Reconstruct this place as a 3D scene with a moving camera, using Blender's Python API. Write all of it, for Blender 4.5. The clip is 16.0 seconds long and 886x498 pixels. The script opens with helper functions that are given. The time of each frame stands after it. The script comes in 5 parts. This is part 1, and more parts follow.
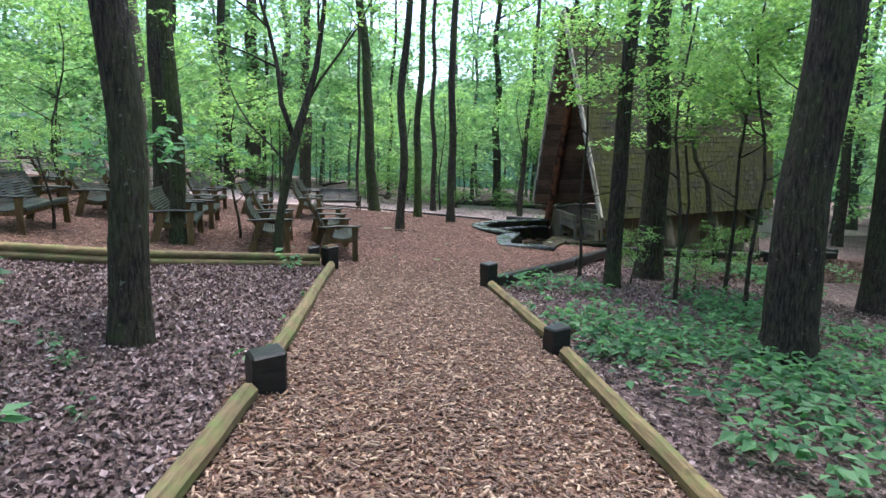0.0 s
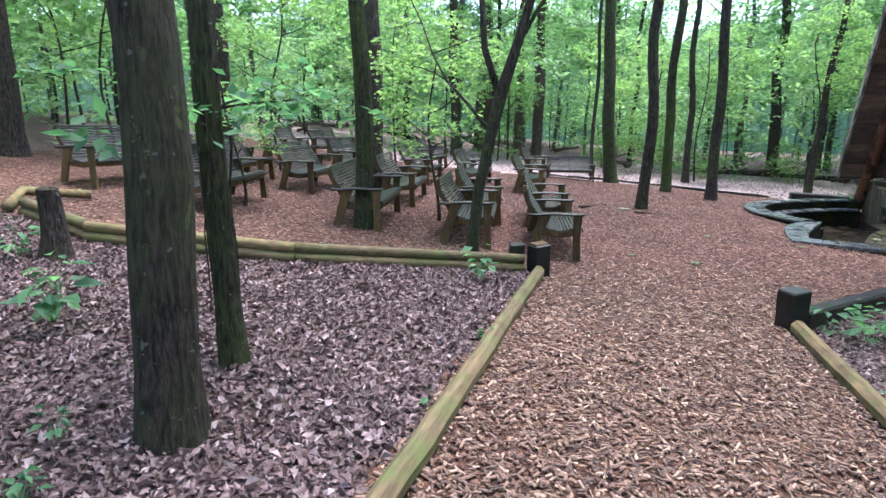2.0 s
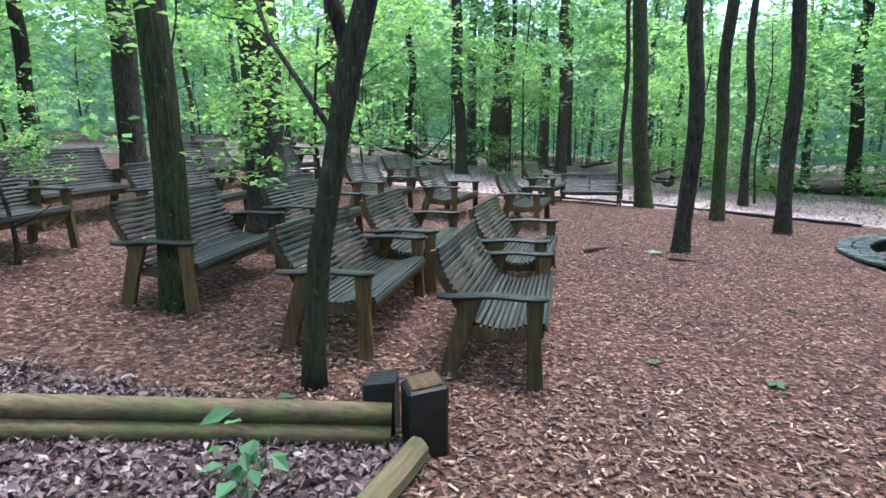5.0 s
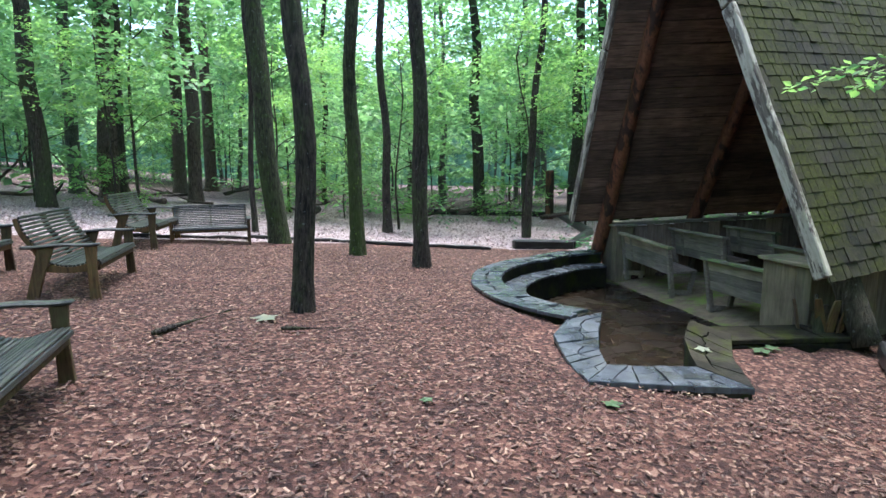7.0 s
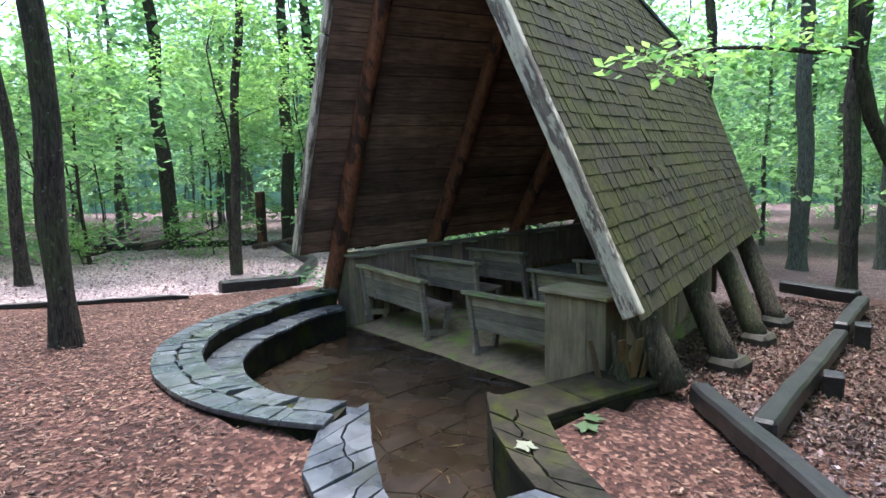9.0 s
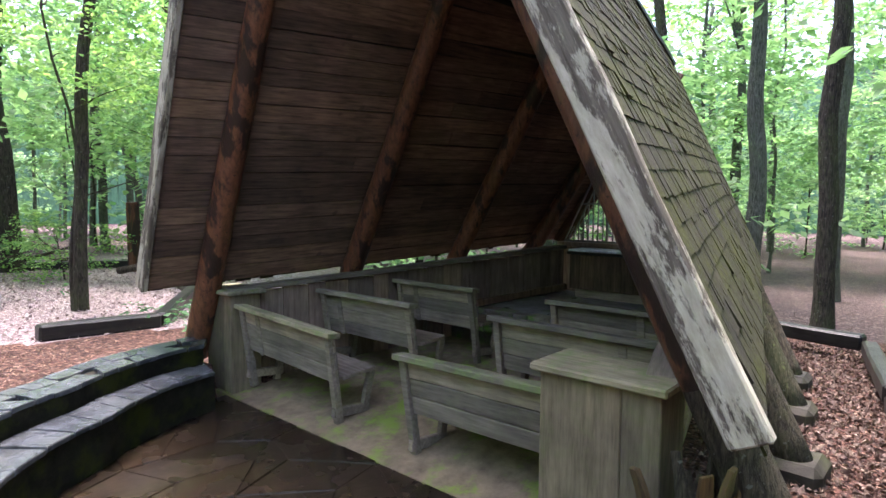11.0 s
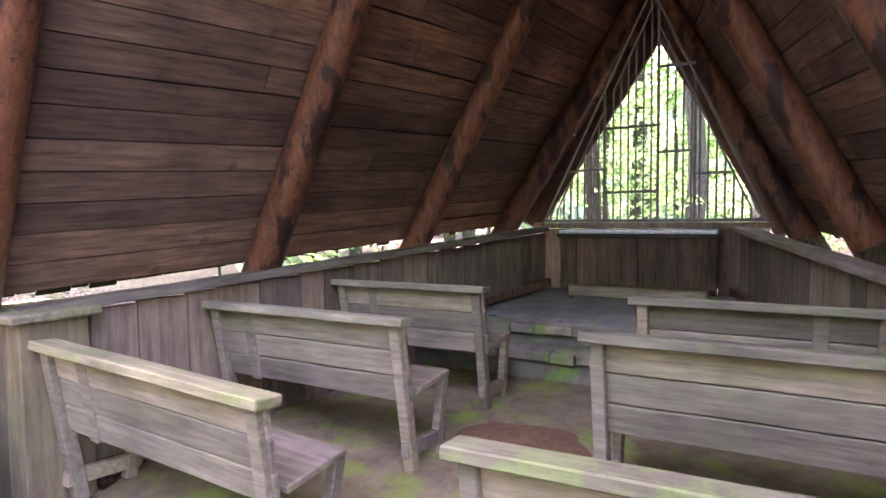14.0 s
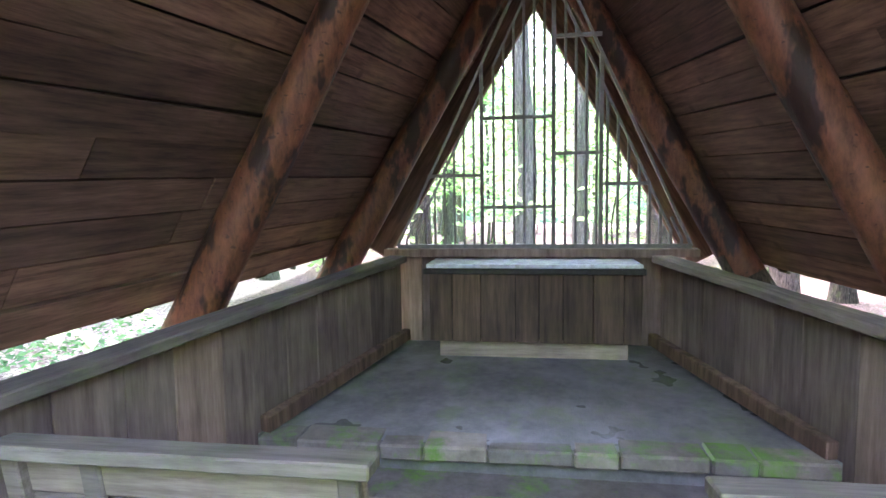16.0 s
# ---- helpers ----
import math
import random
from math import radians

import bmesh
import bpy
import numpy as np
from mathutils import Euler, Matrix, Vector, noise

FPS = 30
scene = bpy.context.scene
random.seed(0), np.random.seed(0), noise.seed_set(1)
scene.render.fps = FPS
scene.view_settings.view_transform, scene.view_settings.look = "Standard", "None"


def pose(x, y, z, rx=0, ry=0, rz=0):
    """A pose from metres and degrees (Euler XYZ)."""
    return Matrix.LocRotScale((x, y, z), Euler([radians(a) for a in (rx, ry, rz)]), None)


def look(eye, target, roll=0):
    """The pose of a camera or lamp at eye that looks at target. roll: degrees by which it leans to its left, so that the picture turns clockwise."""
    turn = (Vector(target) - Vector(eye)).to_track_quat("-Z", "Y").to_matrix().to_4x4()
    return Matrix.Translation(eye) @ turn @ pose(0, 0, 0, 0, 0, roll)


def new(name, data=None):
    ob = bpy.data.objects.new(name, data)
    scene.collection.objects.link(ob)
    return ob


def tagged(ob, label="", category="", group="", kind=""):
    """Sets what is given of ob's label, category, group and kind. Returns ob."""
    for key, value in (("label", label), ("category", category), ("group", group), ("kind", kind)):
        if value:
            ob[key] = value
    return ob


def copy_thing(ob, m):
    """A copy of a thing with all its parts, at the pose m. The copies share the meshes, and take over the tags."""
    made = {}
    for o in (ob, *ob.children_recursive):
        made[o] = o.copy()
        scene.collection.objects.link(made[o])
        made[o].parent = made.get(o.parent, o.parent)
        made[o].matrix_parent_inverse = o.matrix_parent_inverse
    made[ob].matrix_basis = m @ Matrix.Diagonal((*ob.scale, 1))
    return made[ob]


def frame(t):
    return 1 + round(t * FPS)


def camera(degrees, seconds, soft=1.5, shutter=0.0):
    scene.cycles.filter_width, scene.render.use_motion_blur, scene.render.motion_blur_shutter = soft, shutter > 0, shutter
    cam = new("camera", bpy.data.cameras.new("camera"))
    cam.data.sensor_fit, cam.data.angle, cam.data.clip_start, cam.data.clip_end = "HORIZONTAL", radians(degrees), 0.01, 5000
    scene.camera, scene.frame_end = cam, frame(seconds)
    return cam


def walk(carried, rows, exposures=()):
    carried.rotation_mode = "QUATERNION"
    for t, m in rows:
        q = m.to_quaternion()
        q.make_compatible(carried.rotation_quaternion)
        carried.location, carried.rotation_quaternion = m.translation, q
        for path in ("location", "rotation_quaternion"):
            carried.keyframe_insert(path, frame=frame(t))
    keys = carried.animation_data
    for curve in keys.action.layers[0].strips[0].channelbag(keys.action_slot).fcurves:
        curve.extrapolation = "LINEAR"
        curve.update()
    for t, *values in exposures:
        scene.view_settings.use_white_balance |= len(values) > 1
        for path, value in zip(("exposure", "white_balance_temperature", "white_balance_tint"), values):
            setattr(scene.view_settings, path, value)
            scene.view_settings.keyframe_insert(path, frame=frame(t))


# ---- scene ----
cam = camera(75.4, 16.0)
PATH = [
    (0, (0.101, -0.02, 1.55), (0.632, 1.889, 1.278), 1.5),
    (0.5, (0.197, 0.62, 1.556), (0.52, 2.567, 1.235), 1.4),
    (1, (0.286, 1.291, 1.579), (0.403, 3.256, 1.222), 1.4),
    (1.5, (0.401, 1.904, 1.578), (0.317, 3.864, 1.186), 1.0),
    (2, (0.551, 2.546, 1.596), (0.287, 4.485, 1.185), 0.5),
    (2.5, (0.719, 3.173, 1.593), (0.287, 5.082, 1.183), 0.1),
    (3, (0.815, 3.787, 1.584), (0.244, 5.666, 1.202), -0.6),
    (3.2, (0.888, 4.055, 1.581), (0.301, 5.93, 1.205), -0.7),
    (5.3, (1.574, 6.699, 1.497), (1.255, 8.642, 1.147), -0.3),
    (5.5, (1.685, 6.973, 1.522), (1.454, 8.929, 1.175), -0.3),
    (6, (1.983, 7.583, 1.507), (2.023, 9.555, 1.171), -0.1),
    (6.5, (2.175, 8.166, 1.521), (2.531, 10.109, 1.208), -0.1),
    (7, (2.432, 8.669, 1.52), (3.096, 10.534, 1.236), -0.2),
    (7.5, (2.668, 9.179, 1.543), (3.589, 10.933, 1.268), -0.7),
    (8, (2.925, 9.699, 1.529), (4.088, 11.305, 1.267), -1.1),
    (8.5, (3.2, 10.182, 1.483), (4.579, 11.611, 1.241), -1.1),
    (9, (3.507, 10.687, 1.47), (4.982, 12.019, 1.249), -1.1),
    (9.5, (3.953, 11.116, 1.444), (5.48, 12.39, 1.231), -1.2),
    (10, (4.406, 11.505, 1.418), (5.962, 12.746, 1.218), -1.2),
    (10.2, (4.584, 11.676, 1.401), (6.162, 12.892, 1.213), -0.8),
    (12.3, (5.824, 13.001, 1.191), (7.572, 13.963, 1.058), 0.2),
    (12.5, (5.908, 13.116, 1.131), (7.663, 14.065, 1.002), 0.0),
    (13, (6.128, 13.446, 1.034), (7.919, 14.329, 0.916), -0.1),
    (13.5, (6.46, 13.805, 0.966), (8.283, 14.619, 0.844), -0.4),
    (14, (6.855, 14.224, 0.961), (8.721, 14.934, 0.835), -0.8),
    (14.5, (7.293, 14.545, 0.965), (9.225, 15.044, 0.83), -0.9),
    (15, (7.742, 14.831, 0.976), (9.722, 15.085, 0.858), -1.2),
    (15.5, (8.233, 15.002, 1.021), (10.224, 15.12, 0.882), -0.8),
    (16, (8.775, 15.03, 1.202), (10.768, 15.054, 1.035), -0.8),
]
EXPOSURES = [
    (0.0, 2.08, 6000, 12), (1.5, 2.32, 5900, 16), (3.0, 2.42, 5750, 19), (6.0, 2.3, 5600, 9), (7.5, 2.3, 5800, 11), (9.0, 2.52, 5900, 16), (10.2, 2.85, 6050, 20), (12.4, 3.62, 6950, 41),
    (13.0, 4.2, 6800, 47), (14.0, 4.85, 7000, 54), (15.0, 5.15, 6750, 51), (16.0, 5.42, 6200, 40),
]
walk(cam, [(t, look(eye, target, roll)) for t, eye, target, roll in PATH], EXPOSURES)

# ---------------- light ----------------
world = bpy.data.worlds.new("overcast_sky")
scene.world = world
world.use_nodes = True
wn = world.node_tree
wn.nodes.clear()
w_out = wn.nodes.new("ShaderNodeOutputWorld")
w_bg = wn.nodes.new("ShaderNodeBackground")
w_sky = wn.nodes.new("ShaderNodeTexSky")
w_sky.sky_type = "NISHITA"
w_sky.sun_disc = False
w_sky.sun_elevation = radians(78)
w_sky.sun_rotation = radians(40)
w_sky.dust_density = 3.0
w_bg.inputs["Strength"].default_value = 0.15
wn.links.new(w_sky.outputs[0], w_bg.inputs["Color"])
wn.links.new(w_bg.outputs[0], w_out.inputs["Surface"])
sun = new("sun", bpy.data.lights.new("sun", "SUN"))
sun.data.energy, sun.data.angle, sun.data.color = 1.5, radians(24), (1.0, 0.97, 0.92)
sun.matrix_world = look((12, 21, 40), (6, 14, 0))


# ---------------- the lie of the land and of the chapel ----------------
def ground_z(x, y):
    """Height of the ground: it climbs gently away from the path."""
    xx = max(-22.0, min(24.0, x))
    yy = max(-8.0, min(34.0, y))
    z = -0.031 - 0.0709 * min(xx, 8.0) - 0.035 * max(0.0, xx - 8.0) + 0.0165 * yy
    if xx < -2.5:
        z += 0.06 * min(6.0, -2.5 - xx)
    rim = math.hypot(x - 7.6, y - 14.75) - 2.45
    if x < 8.6 and -0.3 < rim < 3:
        z += 0.13 * math.exp(-max(0.0, rim) / 0.8)
    z += 0.02 * math.exp(-((x - 5.2) ** 2 + (y - 12.0) ** 2) / 0.6)
    z -= 0.1 * math.exp(-((xx - 2.6) ** 2) / 5 - ((yy - 9.8) ** 2) / 9)
    z += 0.03 * noise.noise((x * 0.35, y * 0.35, 3.1))
    return z


AX = radians(-8)
UX, UY = math.cos(AX), math.sin(AX)
CHAPEL = (8.42, 15.08)


def at(u, v, z=0.0):
    """A point of the chapel: u runs from its front to the altar, v to its north side."""
    return Vector((CHAPEL[0] + u * UX - v * UY, CHAPEL[1] + u * UY + v * UX, z))


def to_chapel(x, y):
    dx, dy = x - CHAPEL[0], y - CHAPEL[1]
    return dx * UX + dy * UY, -dx * UY + dy * UX


def floor_z(u):
    return -0.5 + 0.12 * u if u < 1 else -0.38 + 0.045 * (u - 1)


# ---------------- materials ----------------
class Nodes:
    """Short hand for a node material."""

    def __init__(self, name):
        self.mat = bpy.data.materials.new(name)
        self.mat.use_nodes = True
        self.t = self.mat.node_tree
        self.t.nodes.clear()
        self.out = self.add("ShaderNodeOutputMaterial")

    def add(self, kind, **values):
        n = self.t.nodes.new(kind)
        for k, v in values.items():
            n.inputs[k.replace("_", " ")].default_value = v
        return n

    def link(self, a, b):
        self.t.links.new(a, b)

    def coords(self, stretch=(1, 1, 1), space="Object"):
        c = self.add("ShaderNodeTexCoord")
        m = self.add("ShaderNodeMapping", Scale=stretch)
        self.link(c.outputs[space], m.inputs["Vector"])
        return m.outputs[0]

    def world(self, stretch=(1, 1, 1)):
        c = self.add("ShaderNodeNewGeometry")
        m = self.add("ShaderNodeMapping", Scale=stretch)
        self.link(c.outputs["Position"], m.inputs["Vector"])
        return m.outputs[0]

    def noise(self, vec, scale, detail=4.0, rough=0.6):
        n = self.add("ShaderNodeTexNoise", Scale=scale, Detail=detail, Roughness=rough)
        if vec is not None:
            self.link(vec, n.inputs["Vector"])
        return n.outputs["Fac"]

    def ramp(self, fac, stops):
        r = self.add("ShaderNodeValToRGB")
        e = r.color_ramp.elements
        while len(e) < len(stops):
            e.new(0.5)
        for el, (p, c) in zip(e, stops):
            el.position, el.color = p, (*c, 1)
        self.link(fac, r.inputs[0])
        return r.outputs[0]

    def mix(self, fac, a, b, how="MIX"):
        m = self.t.nodes.new("ShaderNodeMix")
        m.data_type, m.blend_type = "RGBA", how
        for socket, v in ((m.inputs[0], fac), (m.inputs[6], a), (m.inputs[7], b)):
            if hasattr(v, "links"):
                self.link(v, socket)
            else:
                socket.default_value = v if not isinstance(v, tuple) else (*v, 1)
        return m.outputs[2]

    def maths(self, how, a, b):
        m = self.t.nodes.new("ShaderNodeMath")
        m.operation = how
        for socket, v in zip(m.inputs, (a, b)):
            if hasattr(v, "links"):
                self.link(v, socket)
            else:
                socket.default_value = v
        return m.outputs[0]

    def random(self):
        return self.add("ShaderNodeObjectInfo").outputs["Random"]

    def island(self):
        return self.add("ShaderNodeNewGeometry").outputs["Random Per Island"]

    def finish(self, colour, rough=0.85, bump=None, height=0.01, strength=0.6, metal=0.0, coat=0.0, spec=0.3):
        b = self.add("ShaderNodeBsdfPrincipled")
        for socket, v in ((b.inputs["Base Color"], colour), (b.inputs["Roughness"], rough)):
            if hasattr(v, "links"):
                self.link(v, socket)
            else:
                socket.default_value = (*v, 1) if isinstance(v, tuple) else v
        b.inputs["Metallic"].default_value = metal
        b.inputs["Specular IOR Level"].default_value = spec
        if bump is not None:
            k = self.add("ShaderNodeBump", Strength=strength, Distance=height)
            self.link(bump, k.inputs["Height"])
            self.link(k.outputs[0], b.inputs["Normal"])
        self.link(b.outputs[0], self.out.inputs[0])
        return self.mat


def bark_material(name, dark, light, moss):
    n = Nodes(name)
    v = n.world((1, 1, 0.16))
    w = n.world((1, 1, 1))
    ridges = n.noise(v, 42, 5, 0.75)
    base = n.ramp(ridges, [(0.4, dark), (0.62, light)])
    spots = n.ramp(n.noise(w, 6, 3, 0.5), [(0.6, (0, 0, 0)), (0.72, (1, 1, 1))])
    col = n.mix(n.maths("MULTIPLY", spots, 0.45), base, moss)
    pale = n.ramp(n.noise(w, 24, 2, 0.5), [(0.68, (0, 0, 0)), (0.73, (1, 1, 1))])
    col = n.mix(n.maths("MULTIPLY", pale, 0.4), col, (0.32, 0.34, 0.31))
    green = n.ramp(n.noise(n.world((1, 1, 0.4)), 1.7, 5, 0.7), [(0.48, (0, 0, 0)), (0.66, (1, 1, 1))])
    col = n.mix(n.maths("MULTIPLY", green, 0.5), col, moss)
    flecks = n.ramp(n.noise(n.world((1, 1, 0.5)), 17, 3, 0.6), [(0.62, (0, 0, 0)), (0.68, (1, 1, 1))])
    col = n.mix(n.maths("MULTIPLY", flecks, n.maths("MULTIPLY", green, 0.8)), col, tuple(min(1.0, c * 2.4) for c in moss))
    return n.finish(col, 0.9, ridges, 0.06, 1.0)


def timber_material(name, dark, light, along="x", green=0.0, moss=(0.13, 0.16, 0.05), scale=1.0, rough=0.85, spec=0.3):
    """Weathered boards with long grain; each piece takes its own shade."""
    n = Nodes(name)
    st = {"x": (0.09, 1, 1), "y": (1, 0.09, 1), "z": (1, 1, 0.09)}[along]
    v = n.coords(st)
    rnd = n.random()
    shift = n.add("ShaderNodeVectorMath")
    shift.operation = "ADD"
    comb = n.add("ShaderNodeCombineXYZ")
    seed = n.maths("MULTIPLY", rnd, 37.0)
    for i in range(3):
        n.link(seed, comb.inputs[i])
    n.link(v, shift.inputs[0])
    n.link(comb.outputs[0], shift.inputs[1])
    g = n.noise(shift.outputs[0], 34 * scale, 6, 0.68)
    grain = n.ramp(g, [(0.28, dark), (0.72, light)])
    blot = n.noise(n.world(), 2.3, 3, 0.6)
    shade = n.ramp(blot, [(0.3, (0.62, 0.62, 0.62)), (0.7, (1.12, 1.1, 1.06))])
    col = n.mix(1.0, grain, shade, "MULTIPLY")
    tone = n.ramp(rnd, [(0.0, (0.58, 0.58, 0.6)), (0.5, (0.95, 0.95, 0.95)), (1.0, (1.35, 1.27, 1.18))])
    col = n.mix(1.0, col, tone, "MULTIPLY")
    knots = n.ramp(n.noise(n.coords((0.5, 0.5, 0.5)), 9, 1, 0.4), [(0.71, (0, 0, 0)), (0.76, (1, 1, 1))])
    col = n.mix(n.maths("MULTIPLY", knots, 0.6), col, dark)
    if green:
        m = n.ramp(n.noise(n.world(), 5.0, 5, 0.75), [(0.47, (0, 0, 0)), (0.66, (1, 1, 1))])
        col = n.mix(n.maths("MULTIPLY", m, green), col, moss)
    return n.finish(col, rough, g, 0.006, 0.7, spec=spec)


def leaf_material(name, low, high, shine=0.35):
    n = Nodes(name)
    big = n.noise(n.world(), 0.35, 2, 0.5)
    f = n.maths("ADD", n.maths("MULTIPLY", n.island(), 0.6), n.maths("MULTIPLY", big, 0.5))
    col = n.ramp(f, [(0.2, low), (0.85, high)])
    b = n.add("ShaderNodeBsdfPrincipled", Roughness=0.5)
    b.inputs["Specular IOR Level"].default_value = shine
    n.link(col, b.inputs["Base Color"])
    tr = n.add("ShaderNodeBsdfTranslucent")
    warm = n.mix(1.0, col, (1.3, 1.45, 1.0), "MULTIPLY")
    n.link(warm, tr.inputs["Color"])
    s = n.add("ShaderNodeMixShader", Fac=0.55)
    n.link(b.outputs[0], s.inputs[1])
    n.link(tr.outputs[0], s.inputs[2])
    n.link(s.outputs[0], n.out.inputs[0])
    return n.mat


def litter_material(name, stops, rough=0.75):
    n = Nodes(name)
    col = n.ramp(n.island(), stops)
    fine = n.noise(n.world(), 60, 2, 0.6)
    col = n.mix(0.35, col, n.ramp(fine, [(0.3, (0.05, 0.03, 0.025)), (0.7, (0.34, 0.25, 0.2))]))
    return n.finish(col, rough, fine, 0.004, 0.5)


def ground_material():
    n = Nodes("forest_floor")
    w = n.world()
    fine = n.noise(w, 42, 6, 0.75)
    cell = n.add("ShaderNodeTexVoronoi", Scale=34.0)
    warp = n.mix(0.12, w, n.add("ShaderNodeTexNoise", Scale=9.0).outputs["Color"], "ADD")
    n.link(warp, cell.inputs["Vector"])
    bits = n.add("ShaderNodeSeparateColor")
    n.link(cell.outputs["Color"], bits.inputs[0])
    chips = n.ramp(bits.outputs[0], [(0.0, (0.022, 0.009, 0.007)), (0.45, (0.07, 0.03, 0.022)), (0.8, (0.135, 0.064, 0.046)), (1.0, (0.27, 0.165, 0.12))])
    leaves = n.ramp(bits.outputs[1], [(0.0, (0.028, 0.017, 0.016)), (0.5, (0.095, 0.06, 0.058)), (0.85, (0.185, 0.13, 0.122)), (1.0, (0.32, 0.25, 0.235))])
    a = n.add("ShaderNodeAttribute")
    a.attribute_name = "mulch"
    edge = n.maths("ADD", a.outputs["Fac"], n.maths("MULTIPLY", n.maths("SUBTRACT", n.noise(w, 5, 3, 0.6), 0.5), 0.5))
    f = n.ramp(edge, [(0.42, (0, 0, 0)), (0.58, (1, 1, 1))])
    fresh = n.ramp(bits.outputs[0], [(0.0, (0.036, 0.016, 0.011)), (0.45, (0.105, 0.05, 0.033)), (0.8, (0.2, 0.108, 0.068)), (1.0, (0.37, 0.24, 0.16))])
    # pale leaves of the far bed, the sky's sheen put into their colour
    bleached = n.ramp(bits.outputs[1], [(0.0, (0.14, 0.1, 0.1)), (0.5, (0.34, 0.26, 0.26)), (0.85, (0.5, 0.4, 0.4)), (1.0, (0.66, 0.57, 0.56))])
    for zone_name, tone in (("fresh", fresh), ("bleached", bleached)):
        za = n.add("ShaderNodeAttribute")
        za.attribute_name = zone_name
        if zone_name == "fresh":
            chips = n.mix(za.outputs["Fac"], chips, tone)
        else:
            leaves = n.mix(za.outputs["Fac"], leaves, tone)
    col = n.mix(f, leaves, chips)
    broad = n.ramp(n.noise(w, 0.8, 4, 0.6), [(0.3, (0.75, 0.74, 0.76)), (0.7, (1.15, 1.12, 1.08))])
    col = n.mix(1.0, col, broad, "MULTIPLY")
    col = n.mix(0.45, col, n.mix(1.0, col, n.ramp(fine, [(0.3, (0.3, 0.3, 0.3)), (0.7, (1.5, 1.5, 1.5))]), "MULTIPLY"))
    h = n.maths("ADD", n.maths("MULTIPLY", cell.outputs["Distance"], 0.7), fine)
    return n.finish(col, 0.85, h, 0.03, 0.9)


def stone_material(name, dark, light, moss, rough, green=0.5, spec=0.5, relief=0.6):
    n = Nodes(name)
    w = n.world()
    g = n.noise(w, 7, 6, 0.7)
    col = n.ramp(g, [(0.3, dark), (0.7, light)])
    tone = n.ramp(n.random(), [(0.0, (0.7, 0.74, 0.78)), (1.0, (1.25, 1.22, 1.16))])
    col = n.mix(1.0, col, tone, "MULTIPLY")
    m = n.ramp(n.noise(w, 3.1, 5, 0.7), [(0.5, (0, 0, 0)), (0.64, (1, 1, 1))])
    col = n.mix(n.maths("MULTIPLY", m, green), col, moss)
    r = n.ramp(n.noise(w, 2.2, 3, 0.6), [(0.35, (rough, rough, rough)), (0.65, (rough + 0.35, rough + 0.35, rough + 0.35))])
    return n.finish(col, r, g, 0.012, relief, spec=spec)


def shingle_material():
    n = Nodes("mossy_shingles")
    w = n.world()
    rnd = n.maths("FRACT", n.maths("ADD", n.random(), n.island()), 0.0)
    g = n.noise(n.world((1, 1, 0.2)), 45, 5, 0.7)
    wood = n.ramp(g, [(0.3, (0.009, 0.0085, 0.0065)), (0.7, (0.036, 0.032, 0.024))])
    wood = n.mix(1.0, wood, n.ramp(rnd, [(0.0, (0.6, 0.62, 0.62)), (0.8, (1.1, 1.08, 1.02)), (1.0, (1.8, 1.7, 1.6))]), "MULTIPLY")
    m = n.ramp(n.noise(w, 1.3, 7, 0.78), [(0.37, (0, 0, 0)), (0.58, (1, 1, 1))])
    moss = n.ramp(n.noise(w, 24, 4, 0.75), [(0.3, (0.008, 0.011, 0.0014)), (0.7, (0.056, 0.061, 0.0035))])
    col = n.mix(n.maths("MULTIPLY", m, 0.93), wood, moss)
    return n.finish(col, 0.95, g, 0.01, 0.8)


def log_material():
    """Peeled pole, orange where the bark is gone and black where it weathered."""
    n = Nodes("peeled_log")
    w = n.world((1, 1, 0.35))
    g = n.noise(w, 22, 5, 0.7)
    col = n.ramp(g, [(0.3, (0.075, 0.03, 0.017)), (0.75, (0.26, 0.108, 0.055))])
    b = n.ramp(n.noise(w, 4.5, 4, 0.65), [(0.5, (0, 0, 0)), (0.56, (1, 1, 1))])
    col = n.mix(n.maths("MULTIPLY", b, 0.88), col, (0.018, 0.012, 0.01))
    scars = n.ramp(n.noise(n.world((1, 1, 1.6)), 26, 2, 0.5), [(0.66, (0, 0, 0)), (0.7, (1, 1, 1))])
    col = n.mix(n.maths("MULTIPLY", scars, 0.7), col, (0.03, 0.018, 0.013))
    tone = n.ramp(n.random(), [(0.0, (0.6, 0.6, 0.62)), (1.0, (1.2, 1.15, 1.1))])
    col = n.mix(1.0, col, tone, "MULTIPLY")
    return n.finish(col, 0.55, g, 0.012, 0.6)


def barge_material():
    """Old cream paint that flakes off grey-brown wood."""
    n = Nodes("flaking_barge_board")
    v = n.coords((0.22, 1, 1))
    g = n.noise(n.coords((0.07, 1, 1)), 40, 6, 0.7)
    wood = n.ramp(g, [(0.3, (0.045, 0.036, 0.028)), (0.7, (0.2, 0.17, 0.14))])
    paint = n.ramp(n.noise(v, 30, 4, 0.7), [(0.3, (0.3, 0.27, 0.21)), (0.7, (0.5, 0.46, 0.38))])
    flakes = n.ramp(n.noise(v, 9, 6, 0.75), [(0.47, (0, 0, 0)), (0.53, (1, 1, 1))])
    col = n.mix(flakes, wood, paint)
    rot = n.ramp(n.noise(v, 4, 3, 0.6), [(0.62, (0, 0, 0)), (0.7, (1, 1, 1))])
    col = n.mix(n.maths("MULTIPLY", rot, 0.7), col, (0.07, 0.045, 0.03))
    return n.finish(col, 0.85, n.maths("ADD", g, flakes), 0.006, 0.8)


